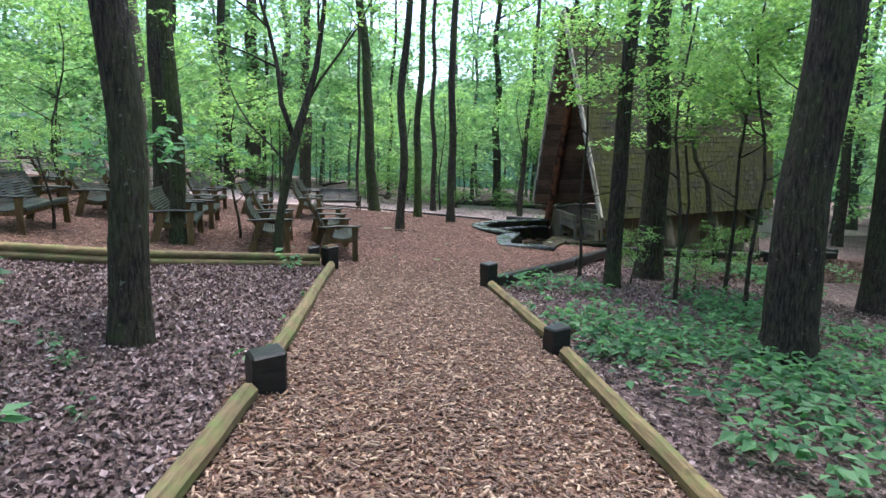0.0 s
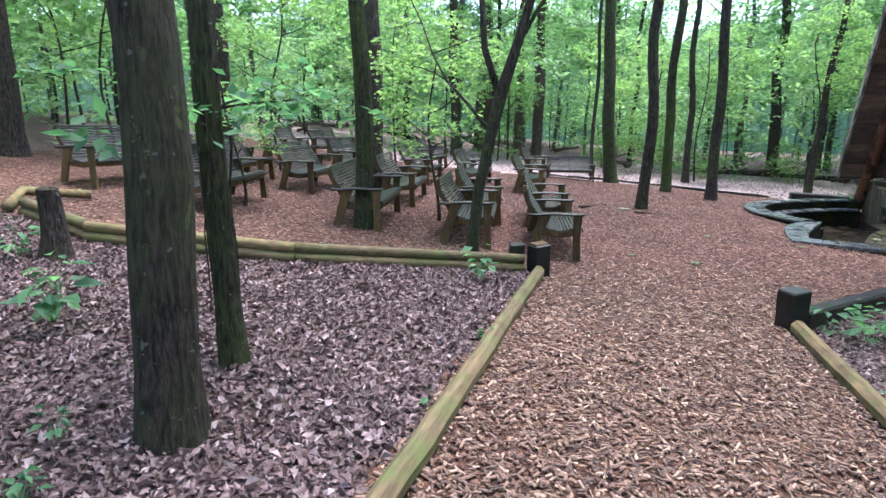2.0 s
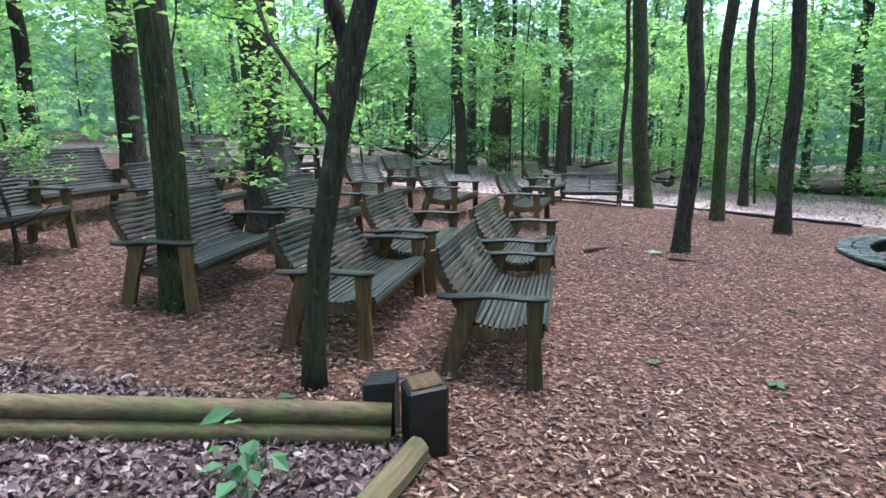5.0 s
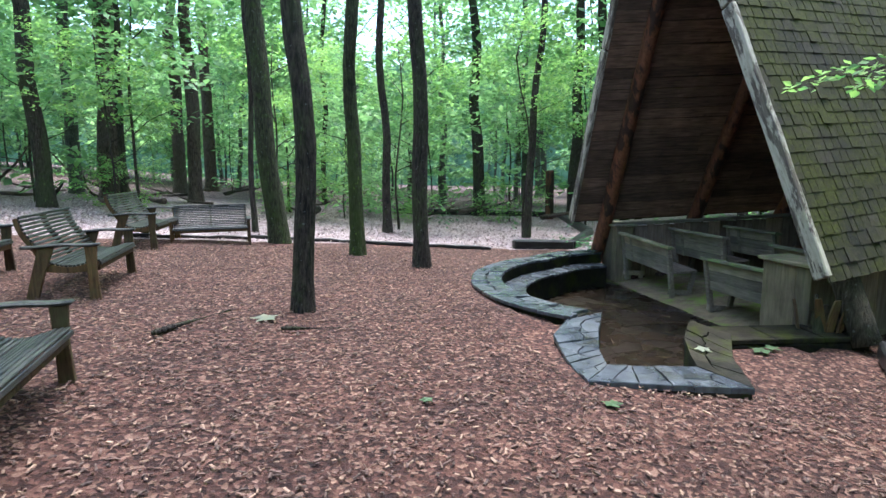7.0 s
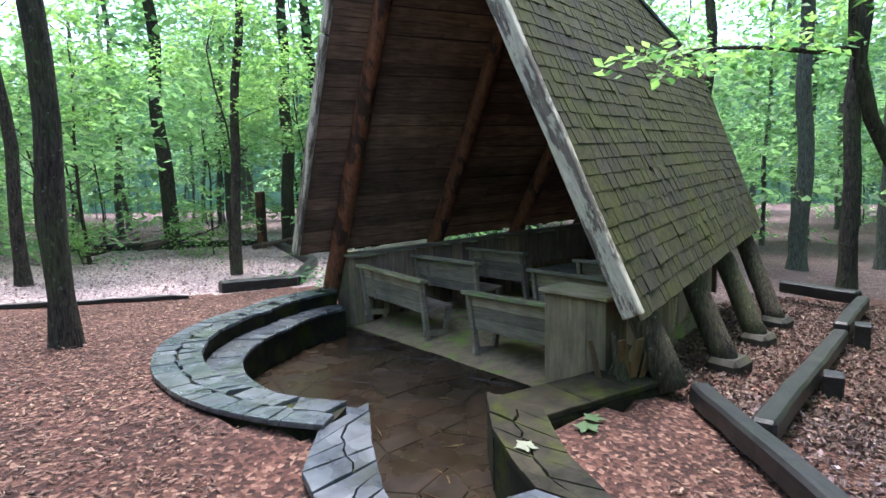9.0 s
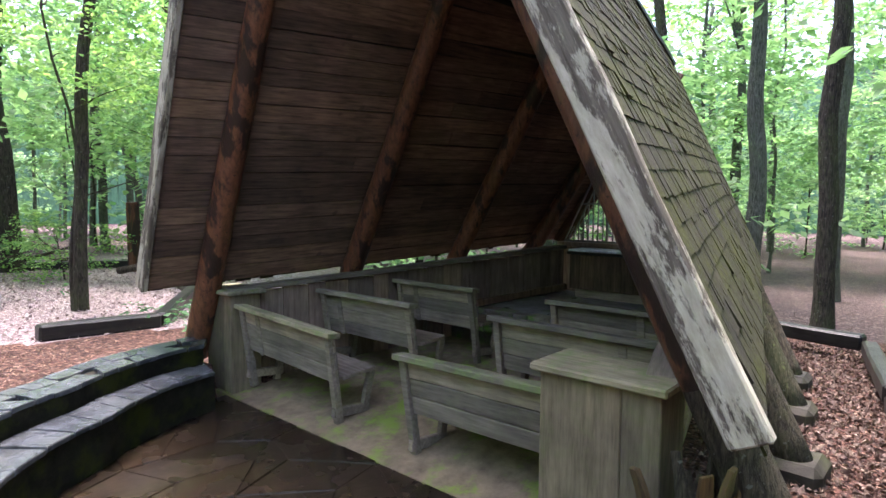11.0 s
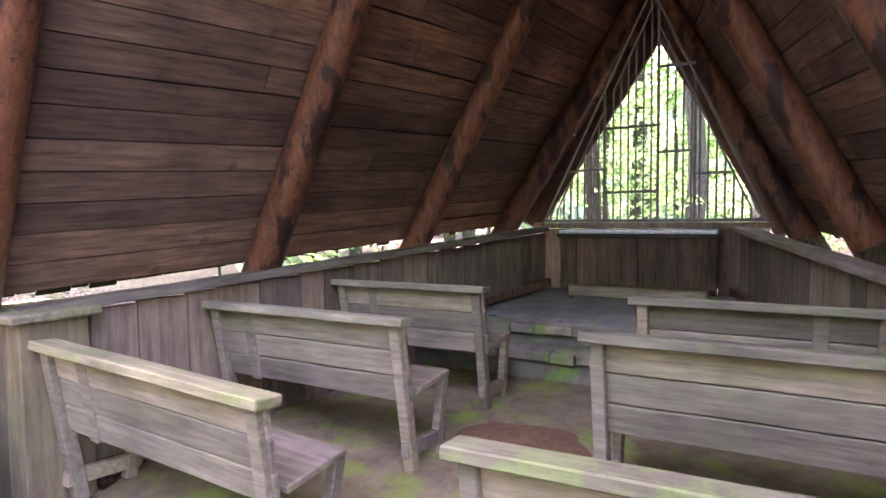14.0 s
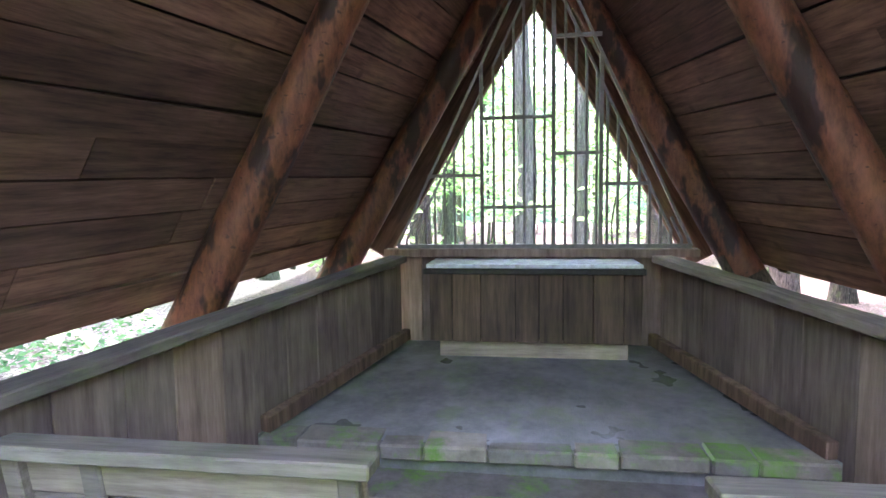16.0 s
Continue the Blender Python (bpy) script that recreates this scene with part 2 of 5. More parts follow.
def plain(name, colour, rough, metal=0.0, spec=0.3):
    n = Nodes(name)
    g = n.noise(n.world(), 20, 4, 0.7)
    lo = tuple(c * 0.7 for c in colour)
    hi = tuple(min(1, c * 1.25) for c in colour)
    return n.finish(n.ramp(g, [(0.3, lo), (0.7, hi)]), rough, g, 0.003, 0.4, metal, spec=spec)


BARK = bark_material("dark_bark", (0.01, 0.008, 0.007), (0.082, 0.064, 0.05), (0.06, 0.082, 0.026))
BARK_MOSSY = bark_material("mossy_bark", (0.014, 0.016, 0.008), (0.075, 0.078, 0.036), (0.06, 0.1, 0.014))
BARK_PALE = bark_material("pine_bark", (0.03, 0.02, 0.016), (0.15, 0.11, 0.09), (0.12, 0.1, 0.08))
BENCH = timber_material("bench_wood", (0.011, 0.012, 0.0135), (0.062, 0.066, 0.063), "y", 0.3, (0.04, 0.053, 0.026), rough=0.36)
BENCH_LEG = timber_material("bench_leg_wood", (0.04, 0.024, 0.012), (0.19, 0.115, 0.052), "z", 0.35, (0.1, 0.11, 0.04))
KERB = timber_material("pale_landscape_timber", (0.06, 0.045, 0.024), (0.24, 0.18, 0.098), "x", 0.8, (0.09, 0.125, 0.035))
BLACK = timber_material("blackened_timber", (0.008, 0.008, 0.009), (0.036, 0.034, 0.034), "x", 0.15, (0.06, 0.07, 0.045), rough=0.4)
PEW = timber_material("grey_pew_wood", (0.175, 0.135, 0.11), (0.4, 0.33, 0.272), "y", 0.18, (0.16, 0.2, 0.075))
PEW_CAP = timber_material("mossy_pew_cap", (0.13, 0.12, 0.08), (0.32, 0.29, 0.21), "y", 0.75, (0.15, 0.215, 0.065))
WALL_CAP = timber_material("grey_wall_cap", (0.15, 0.12, 0.095), (0.35, 0.295, 0.245), "x", 0.3, (0.15, 0.19, 0.08))
PALE_CAP = timber_material("pale_pew_cap", (0.15, 0.13, 0.1), (0.36, 0.315, 0.255), "y", 0.4, (0.17, 0.21, 0.09))
WALLBOARD = timber_material("grey_wall_board", (0.14, 0.094, 0.07), (0.34, 0.25, 0.2), "z", 0.0, scale=0.7)
ROOFBOARD = timber_material("brown_roof_board", (0.055, 0.035, 0.027), (0.28, 0.178, 0.126), "x", 0.0, rough=0.7)
ALTAR_WOOD = timber_material("brown_altar_board", (0.05, 0.03, 0.02), (0.2, 0.13, 0.085), "z", 0.0, scale=0.7)
PIER = timber_material("mossy_pier_board", (0.11, 0.088, 0.062), (0.27, 0.215, 0.15), "z", 0.35, (0.14, 0.15, 0.06))
BARGE = barge_material()
LOG = log_material()
LOG_FOOT = bark_material("mossy_log_foot", (0.035, 0.028, 0.02), (0.12, 0.1, 0.07), (0.09, 0.11, 0.04))
SHINGLE = shingle_material()
FLAG = stone_material("wet_flagstone", (0.026, 0.03, 0.036), (0.098, 0.109, 0.122), (0.042, 0.045, 0.027), 0.08, 0.45)
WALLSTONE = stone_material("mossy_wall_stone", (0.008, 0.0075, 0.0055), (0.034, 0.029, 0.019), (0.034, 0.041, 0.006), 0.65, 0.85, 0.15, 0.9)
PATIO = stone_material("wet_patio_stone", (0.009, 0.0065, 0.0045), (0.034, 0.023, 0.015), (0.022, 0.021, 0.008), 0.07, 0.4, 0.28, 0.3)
PLATFORM = stone_material("wet_platform_stone", (0.13, 0.12, 0.105), (0.32, 0.295, 0.26), (0.15, 0.2, 0.075), 0.25, 0.6)
MORTAR = plain("dark_mortar", (0.03, 0.028, 0.024), 0.7)
CONCRETE = stone_material("mossy_concrete", (0.02, 0.018, 0.014), (0.058, 0.052, 0.042), (0.04, 0.046, 0.015), 0.6, 0.6, 0.2)
SLAB = stone_material("chapel_floor_concrete", (0.16, 0.108, 0.066), (0.36, 0.265, 0.17), (0.18, 0.25, 0.045), 0.5, 1.0, 0.3)
MOSS_STEP = stone_material("mossy_step_stone", (0.14, 0.115, 0.088), (0.31, 0.27, 0.215), (0.13, 0.26, 0.04), 0.5, 1.0, 0.3)
IRON = plain("grey_painted_iron", (0.16, 0.15, 0.145), 0.5, 0.1)
ALTAR_TOP = plain("pale_stone_slab", (0.62, 0.66, 0.7), 0.25, spec=0.5)
FOLIAGE = leaf_material("green_leaves", (0.06, 0.16, 0.06), (0.29, 0.43, 0.15))
# distance haze painted into the bark: greyer and paler than BARK
BARK_HAZED = bark_material("grey_far_bark", (0.045, 0.045, 0.04), (0.16, 0.16, 0.14), (0.1, 0.13, 0.08))
# leaves of the outer wood, colour lightened to stand for haze
FOLIAGE_HAZED = leaf_material("far_green_leaves", (0.09, 0.19, 0.095), (0.33, 0.49, 0.25))
SEEDLING = leaf_material("seedling_leaves", (0.03, 0.095, 0.05), (0.145, 0.3, 0.145))
CHIPS = litter_material("wood_chips", [(0.0, (0.022, 0.009, 0.007)), (0.45, (0.075, 0.031, 0.023)), (0.8, (0.16, 0.076, 0.052)), (1.0, (0.46, 0.3, 0.2))])
PATH_CHIPS = litter_material("fresh_wood_chips", [(0.0, (0.032, 0.014, 0.01)), (0.45, (0.1, 0.047, 0.033)), (0.75, (0.2, 0.108, 0.07)), (1.0, (0.52, 0.37, 0.26))])
LITTER = litter_material("dead_leaves", [(0.0, (0.03, 0.0165, 0.02)), (0.45, (0.1, 0.06, 0.069)), (0.8, (0.215, 0.145, 0.16)), (1.0, (0.43, 0.35, 0.36))])
BROWN_LITTER = litter_material("brown_leaf_and_chip_litter", [(0.0, (0.015, 0.008, 0.006)), (0.45, (0.052, 0.028, 0.022)), (0.8, (0.11, 0.066, 0.052)), (1.0, (0.3, 0.22, 0.17))])
# far bed leaves: pale, and lightened further for the sky sheen on them
SHEEN_LITTER = litter_material("bleached_dead_leaves", [(0.0, (0.16, 0.11, 0.11)), (0.45, (0.38, 0.29, 0.29)), (0.8, (0.55, 0.45, 0.45)), (1.0, (0.7, 0.62, 0.61))], 0.5)
GROUND = ground_material()


# ---------------- builders ----------------
def part(name, bm, material, parent=None, label="", smooth=False):
    """One bmesh as one mesh object under a thing or a part."""
    me = bpy.data.meshes.new(name)
    bm.to_mesh(me)
    bm.free()
    me.materials.append(material)
    if smooth:
        me.polygons.foreach_set("use_smooth", [True] * len(me.polygons))
    ob = new(name, me)
    ob.parent = parent
    if label:
        ob["label"] = label
    return ob


def again(ob, m=None, parent=None):
    """Another piece on the same mesh."""
    o = new(ob.name.split(".")[0], ob.data)
    o.parent = parent or ob.parent
    if m is not None:
        o.matrix_basis = m
    return o


def thing(name, m, label, category, group=""):
    e = new(name)
    e.empty_display_size = 0.1
    e.matrix_basis = m
    return tagged(e, label, category, group)


def box(bm, size, m=None, bevel=0.0, centre=(0, 0, 0)):
    r = bmesh.ops.create_cube(bm, size=1)
    vs = r["verts"]
    bmesh.ops.scale(bm, vec=size, verts=vs)
    bmesh.ops.translate(bm, vec=centre, verts=vs)
    if bevel:
        es = list({e for v in vs for e in v.link_edges})
        g = bmesh.ops.bevel(bm, geom=es, offset=bevel, segments=1, affect="EDGES", profile=0.5)
        vs = list({v for f in g["faces"] for v in f.verts} | {v for v in vs if v.is_valid})
    if m is not None:
        bmesh.ops.transform(bm, matrix=m, verts=[v for v in vs if v.is_valid])
    return bm


def rough_up(bm, amount, scale=6.0, seed=0.0):
    for v in bm.verts:
        n = noise.noise_vector(v.co * scale + Vector((seed, seed * 2.3, seed * 0.7)))
        v.co += n * amount
    return bm


def span(p, q, up=(0, 0, 1)):
    """The pose whose x axis runs from p to q, with p + q / 2 as its origin."""
    p, q = Vector(p), Vector(q)
    x = (q - p).normalized()
    y = Vector(up).cross(x).normalized()
    z = x.cross(y)
    m = Matrix((x, y, z)).transposed().to_4x4()
    m.translation = (p + q) / 2
    return m, (q - p).length


def bar(name, p, q, w, h, material, parent=None, up=(0, 0, 1), bevel=0.006, wear=0.0, label=""):
    """A straight board or beam from p to q; its grain runs along its own x."""
    m, length = span(p, q, up)
    bm = bmesh.new()
    box(bm, (length, w, h), bevel=min(bevel, w / 3, h / 3))
    if wear:
        n = max(2, int(length / 0.25))
        for i in range(1, n):
            x = -length / 2 + length * i / n
            bmesh.ops.bisect_plane(bm, geom=bm.verts[:] + bm.edges[:] + bm.faces[:], plane_co=(x, 0, 0), plane_no=(1, 0, 0))
        rough_up(bm, wear, 3.0, p[0] * 3.7 + p[1])
    ob = part(name, bm, material, parent, label)
    ob.matrix_basis = m
    return ob


def tube(bm, pts, radii, sides=10, knobs=0.0, seed=0.0, cap=True):
    """A tapering round limb through the points."""
    rings = []
    a = Vector((1, 0, 0))
    pts = [Vector(p) for p in pts]
    for i, p in enumerate(pts):
        d = (pts[min(i + 1, len(pts) - 1)] - pts[max(i - 1, 0)]).normalized()
        a = (a - d * a.dot(d)).normalized() if i else d.orthogonal().normalized()
        b = d.cross(a)
        ring = []
        for k in range(sides):
            t = 2 * math.pi * k / sides
            r = radii[i]
            if knobs:
                r *= 1 + knobs * noise.noise((math.cos(t) * 1.5 + seed, math.sin(t) * 1.5, p.z * 1.3 + seed)) + 0.5 * knobs * noise.noise((math.cos(t) * 5, math.sin(t) * 5 + seed, p.z * 3))
            ring.append(bm.verts.new(p + (a * math.cos(t) + b * math.sin(t)) * r))
        rings.append(ring)
    for r0, r1 in zip(rings, rings[1:]):
        for k in range(sides):
            bm.faces.new((r0[k], r0[(k + 1) % sides], r1[(k + 1) % sides], r1[k]))
    if cap:
        bm.faces.new(rings[0][::-1])
        bm.faces.new(rings[-1])
    return bm


def soup(name, verts, faces, material, parent=None, kind=""):
    """Very many small faces in one mesh."""
    me = bpy.data.meshes.new(name)
    me.from_pydata(verts, [], faces)
    me.materials.append(material)
    ob = new(name, me)
    ob.parent = parent
    if kind:
        ob["kind"] = kind
    return ob


# ---------------- ground ----------------
def left_of(x, y, a, b):
    return (b[0] - a[0]) * (y - a[1]) - (b[1] - a[1]) * (x - a[0]) > 0


def zone(x, y):
    """1 where the ground is strewn with wood chips, 0 where dead leaves lie."""
    if y < 8.9:
        edge_l = -0.42 + (y - 3.0) * (1.14 / 5.9)
        edge_r = 2.42 + (y - 3.0) * 0.11
        if y < 8.0:
            return 1.0 if edge_l < x < edge_r else (1.0 if (y > 8.25 + 0.04 * x and x < 0) else 0.0)
    if x < 0.7 and y < (8.95 if x > -1.8 else 8.1) + 0.0 * x:
        return 0.0
    if x < -8.5 or y > 20.2 - 0.02 * x:
        return 0.0
    if x > 2.9:
        if y < 7.9 + (x - 2.9) * 0.82:
            return 0.0
        u, v = to_chapel(x, y)
        if u > 0.6 or v > 4.6:
            return 0.0
    return 1.0


RING = (7.6, 14.75)
ARM_OUT = [(5.45, 13.5), (5.13, 13.2), (4.98, 12.75), (4.9, 12.28)]
ARM_IN = [(5.95, 13.6), (5.6, 13.15), (5.38, 12.82), (5.27, 12.54)]


ARM_LINE = [(5.7, 13.55), (5.37, 13.18), (5.19, 12.8), (5.1, 12.46), (5.52, 12.24), (5.94, 12.05), (6.37, 12.6), (6.78, 13.0), (6.9, 13.6)]


def opening(a):
    """The ring widens where it straightens towards the chapel."""
    return 0.45 * max(0.0, (radians(105) - a) / radians(34))


def in_patio(x, y):
    u, v = to_chapel(x, y)
    if u > 0.05 or (v < -2.45 and u > -0.9):
        return False
    if y < 12.9 and x > 6.5:
        return False
    if math.hypot(x - RING[0], y - RING[1]) < 2.27 + opening(math.atan2(y - RING[1], x - RING[0]) if y > RING[1] else 2.0) and y > 12.55:
        return True
    inside = False
    for (ax, ay), (bx, by) in zip(ARM_LINE, ARM_LINE[1:] + ARM_LINE[:1]):
        if (ay > y) != (by > y) and x < ax + (y - ay) * (bx - ax) / (by - ay):
            inside = not inside
    return inside


def build_ground():
    fine_x = np.arange(-12, 20.01, 0.2)
    fine_y = np.arange(-5, 27.01, 0.2)
    far = np.array([1, 2.5, 5, 9, 15, 25, 45, 90, 200, 500, 1500])
    xs = np.concatenate([fine_x[0] - far[::-1], fine_x, fine_x[-1] + far])
    ys = np.concatenate([fine_y[0] - far[::-1], fine_y, fine_y[-1] + far])
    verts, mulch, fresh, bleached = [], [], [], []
    for y in ys:
        for x in xs:
            z = ground_z(x, y)
            if -12 < x < 20 and -5 < y < 27:
                z += 0.02 * noise.noise((x * 2.1, y * 2.1, 0.7))
                u, v = to_chapel(x, y)
                if in_patio(x, y) or (0.0 <= u < 4.5 and abs(v) < 2.0 - 0.25 * u):
                    z = -0.8
            verts.append((x, y, z))
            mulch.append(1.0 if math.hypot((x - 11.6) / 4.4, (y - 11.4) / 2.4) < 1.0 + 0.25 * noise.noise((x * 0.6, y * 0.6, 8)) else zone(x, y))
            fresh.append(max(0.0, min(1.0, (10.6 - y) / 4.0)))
            # far bed, where the leaf colour carries a painted sky sheen
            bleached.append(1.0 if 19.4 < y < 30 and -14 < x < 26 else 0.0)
    w = len(xs)
    faces = [(j * w + i, j * w + i + 1, (j + 1) * w + i + 1, (j + 1) * w + i) for j in range(len(ys) - 1) for i in range(w - 1)]
    ob = soup("ground", verts, faces, GROUND)
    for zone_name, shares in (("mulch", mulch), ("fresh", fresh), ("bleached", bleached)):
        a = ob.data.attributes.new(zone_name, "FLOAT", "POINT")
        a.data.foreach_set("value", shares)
    ob.data.polygons.foreach_set("use_smooth", [True] * len(ob.data.polygons))
    tagged(ob, "forest floor of brown wood chips and dead leaves", "ground", kind="structure")


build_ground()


def chip_shape(rng, wide, long, thick, flat):
    """Five faces of a small flat splinter."""
    a, b, c = long / 2, wide / 2, thick
    k = rng.uniform(0.4, 1.0)
    return [(-a, -b * k, 0), (a, -b, 0), (a, b * k, 0), (-a, b, 0), (-a * 0.9, -b * k * 0.8, c), (a * 0.9, -b * 0.8, c * flat), (a * 0.9, b * k * 0.8, c), (-a * 0.9, b * 0.8, c * flat)]


CHIP_FACES = [(4, 5, 6, 7), (0, 1, 5, 4), (1, 2, 6, 5), (2, 3, 7, 6), (3, 0, 4, 7)]


def strew_chips(count, area, material, label, seed, longest=0.075):
    rng = random.Random(seed)
    x0, x1, y0, y1 = area
    verts, faces = [], []
    tries = 0
    while len(verts) < 8 * count and tries < 8 * count:
        tries += 1
        x, y = rng.uniform(x0, x1), rng.uniform(y0, y1)
        if zone(x, y) < 0.5 or in_patio(x, y):
            continue
        on_path = max(0.0, min(1.0, (10.6 - y) / 4.0))
        if rng.random() > (on_path if material is PATH_CHIPS else 1.0 - on_path):
            continue
        if math.hypot(x - RING[0], y - RING[1]) < 2.5 or (4.85 < x < 8.2 and 11.8 < y < 14 and y > 12.3 - 0.5 * (x - 4.9)):
            continue
        u, v = to_chapel(x, y)
        if u > -0.3 and abs(v) < 2.5:
            continue
        z = ground_z(x, y) + 0.015
        m = Matrix.Translation((x, y, z)) @ Euler((rng.gauss(0, 0.22), rng.gauss(0, 0.22), rng.uniform(0, 6.3))).to_matrix().to_4x4()
        base = len(verts)
        long = rng.uniform(0.018, longest) * rng.uniform(0.6, 1.0)
        verts += [tuple(m @ Vector(p)) for p in chip_shape(rng, rng.uniform(0.005, 0.022), long, rng.uniform(0.003, 0.01), rng.uniform(0.3, 1))]
        faces += [tuple(base + i for i in f) for f in CHIP_FACES]
    ob = soup("wood_chips", verts, faces, material)
    tagged(ob, label, "wood chips", kind="stuff")


def leaf_faces(verts, faces, m, long, wide, fold):
    """A folded, pointed leaf of four triangles."""
    b = len(verts)
    for p in ((0, 0, 0), (long * 0.45, wide / 2, fold), (long, 0, -fold * 0.4), (long * 0.45, -wide / 2, fold)):
        verts.append(tuple(m @ Vector(p)))
    faces.append((b, b + 2, b + 1))
    faces.append((b, b + 3, b + 2))


def strew_leaves(count, area, material, label, seed, curl=0.03):
    rng = random.Random(seed)
    x0, x1, y0, y1 = area
    verts, faces = [], []
    tries = 0
    while len(verts) < 4 * count and tries < 6 * count:
        tries += 1
        x, y = rng.uniform(x0, x1), rng.uniform(y0, y1)
        if zone(x, y) > 0.5 or in_patio(x, y):
            continue
        u, v = to_chapel(x, y)
        if -0.3 < u < 4.8 and abs(v) < 2.3 - 0.27 * u:
            continue
        z = ground_z(x, y) + 0.02
        s = rng.choice((0.022, 0.032, 0.045, 0.065)) * rng.uniform(0.8, 1.2)
        m = Matrix.Translation((x, y, z)) @ Euler((rng.gauss(0, 0.35), rng.gauss(0, 0.35), rng.uniform(0, 6.3))).to_matrix().to_4x4()
        leaf_faces(verts, faces, m, s, s * rng.uniform(0.4, 0.75), rng.uniform(-0.02, curl))
    ob = soup("leaf_litter", verts, faces, material)
    tagged(ob, label, "leaf litter", kind="stuff")


# ---------------- timbers along the path ----------------
def kerb_timber(p, q, size, material, label, lift=0.0, wear=0.012):
    a = (p[0], p[1], ground_z(*p) + size / 2 + lift)
    b = (q[0], q[1], ground_z(*q) + size / 2 + lift)
    ob = bar("edging_timber", a, b, size * 0.95, size, material, None, bevel=size * (0.3 if material is KERB else 0.14), wear=wear)
    return tagged(ob, label, "edging timber", "timbers along the path")


def post(x, y, w, h, turn, label, material, name="edging_post"):
    bm = bmesh.new()
    box(bm, (w, w, h + 0.15), bevel=w * 0.07, centre=(0, 0, h / 2 - 0.075))
    for k in (0.35, 0.7):
        bmesh.ops.bisect_plane(bm, geom=bm.verts[:] + bm.edges[:] + bm.faces[:], plane_co=(0, 0, h * k), plane_no=(0, 0, 1))
    rough_up(bm, w * 0.06, 7.0, x * 5.3 + y)
    for v in bm.verts:
        if v.co.z > h * 0.85:
            v.co.z += 0.1 * v.co.x
    ob = part(name, bm, material)
    ob.matrix_basis = pose(x, y, ground_z(x, y), 0, 0, turn)
    if "sawn" in label:
        bm = bmesh.new()
        box(bm, (w * 0.8, w * 0.78, 0.02), bevel=0.006)
        rough_up(bm, 0.006, 9.0, x)
        part("sawn_top", bm, BENCH_LEG, ob, "weathered brown sawn end").matrix_basis = pose(0, 0, h + 0.006, 0, -6, 0)
    return tagged(ob, label, "post", "posts along the path")


def build_edging():
    pale = "pale greenish landscape timber edging the wood-chip path"
    dark = "blackened landscape timber edging the wood-chip path"
    kerb_timber((-1.2, -0.6), (-0.13, 3.75), 0.13, KERB, pale)
    kerb_timber((-0.07, 4.0), (0.78, 8.78), 0.13, KERB, pale)
    kerb_timber((1.72, -0.5), (2.58, 4.6), 0.13, KERB, pale)
    kerb_timber((2.66, 4.92), (3.02, 7.78), 0.13, KERB, pale)
    kerb_timber((3.12, 7.95), (5.5, 9.97), 0.17, BLACK, dark)
    kerb_timber((5.52, 9.99), (8.05, 12.12), 0.17, BLACK, dark, 0.03)
    kerb_timber((7.6, 11.57), (11.6, 11.65), 0.17, BLACK, dark, 0.05)
    kerb_timber((11.65, 11.66), (14.15, 11.7), 0.18, BLACK, dark, 0.12)
    kerb_timber((14.2, 11.75), (14.65, 12.9), 0.2, BLACK, dark, 0.16)
    post(9.4, 11.42, 0.16, 0.22, 8, "short dark wooden stake beside the timber", BLACK, "timber_stake")
    post(11.7, 11.45, 0.16, 0.3, 8, "short dark wooden stake beside the timber", BLACK, "timber_stake")
    post(-0.03, 3.92, 0.235, 0.27, 12, "squat blackened wooden post beside the path", BLACK)
    post(0.77, 8.9, 0.2, 0.34, 28, "squat blackened wooden post with a sawn top", BLACK)
    post(0.52, 8.97, 0.17, 0.3, 8, "squat blackened wooden post beside the path", BLACK)
    post(2.58, 4.78, 0.2, 0.26, 8, "squat blackened wooden post beside the path", BLACK)
    post(3.03, 7.92, 0.2, 0.37, 20, "squat blackened wooden post beside the path", BLACK)
    # the round poles along the edge of the seating, laid two high
    runs = [((-4.95, 8.2), (-3.75, 7.72)), ((-3.8, 7.7), (-1.75, 8.06)), ((-1.75, 8.08), (0.6, 8.86))]
    for p, q in runs:
        for k, lift in ((0.0, 0.05), (0.04, 0.15)):
            bm = bmesh.new()
            a = Vector((p[0], p[1] + k * 0.5, ground_z(*p) + lift))
            b = Vector((q[0], q[1] + k * 0.5, ground_z(*q) + lift))
            pts = [a.lerp(b, i / 6) for i in range(7)]
            tube(bm, pts, [0.06] * 7, 10, 0.12, p[0])
            ob = part("edging_pole", bm, KERB, None, "", True)
            tagged(ob, "pale yellowish round pole laid along the bed", "edging pole", "poles along the seating")
    bm = bmesh.new()
    pts = [Vector((-5.1, 8.15, ground_z(-5.1, 8.15) + 0.08)), Vector((-5.6, 8.9, ground_z(-5.6, 8.9) + 0.09)), Vector((-5.0, 9.3, ground_z(-5, 9.3) + 0.08))]
    tube(bm, pts, [0.06, 0.06, 0.055], 10, 0.1)
    tagged(part("edging_pole", bm, KERB, None, "", True), "pale yellowish round pole laid along the bed", "edging pole", "poles along the seating")
    # far bed beyond the clearing
    for p, q in (((8.05, 19.87), (9.48, 19.77)), ((9.48, 19.77), (11.36, 21.88)), ((11.36, 21.88), (13.6, 27.2)), ((7.6, 28.3), (13.4, 27.3))):
        kerb_timber(p, q, 0.2, BLACK, "blackened landscape timber round the far bed", 0.0)
    kerb_timber((2.6, 20.6), (7.4, 19.6), 0.07, BLACK, "thin dark pole between chips and leaves", 0.0, 0.03)
    kerb_timber((0.6, 20.3), (2.6, 20.4), 0.07, BLACK, "thin dark pole between chips and leaves", 0.0, 0.03)
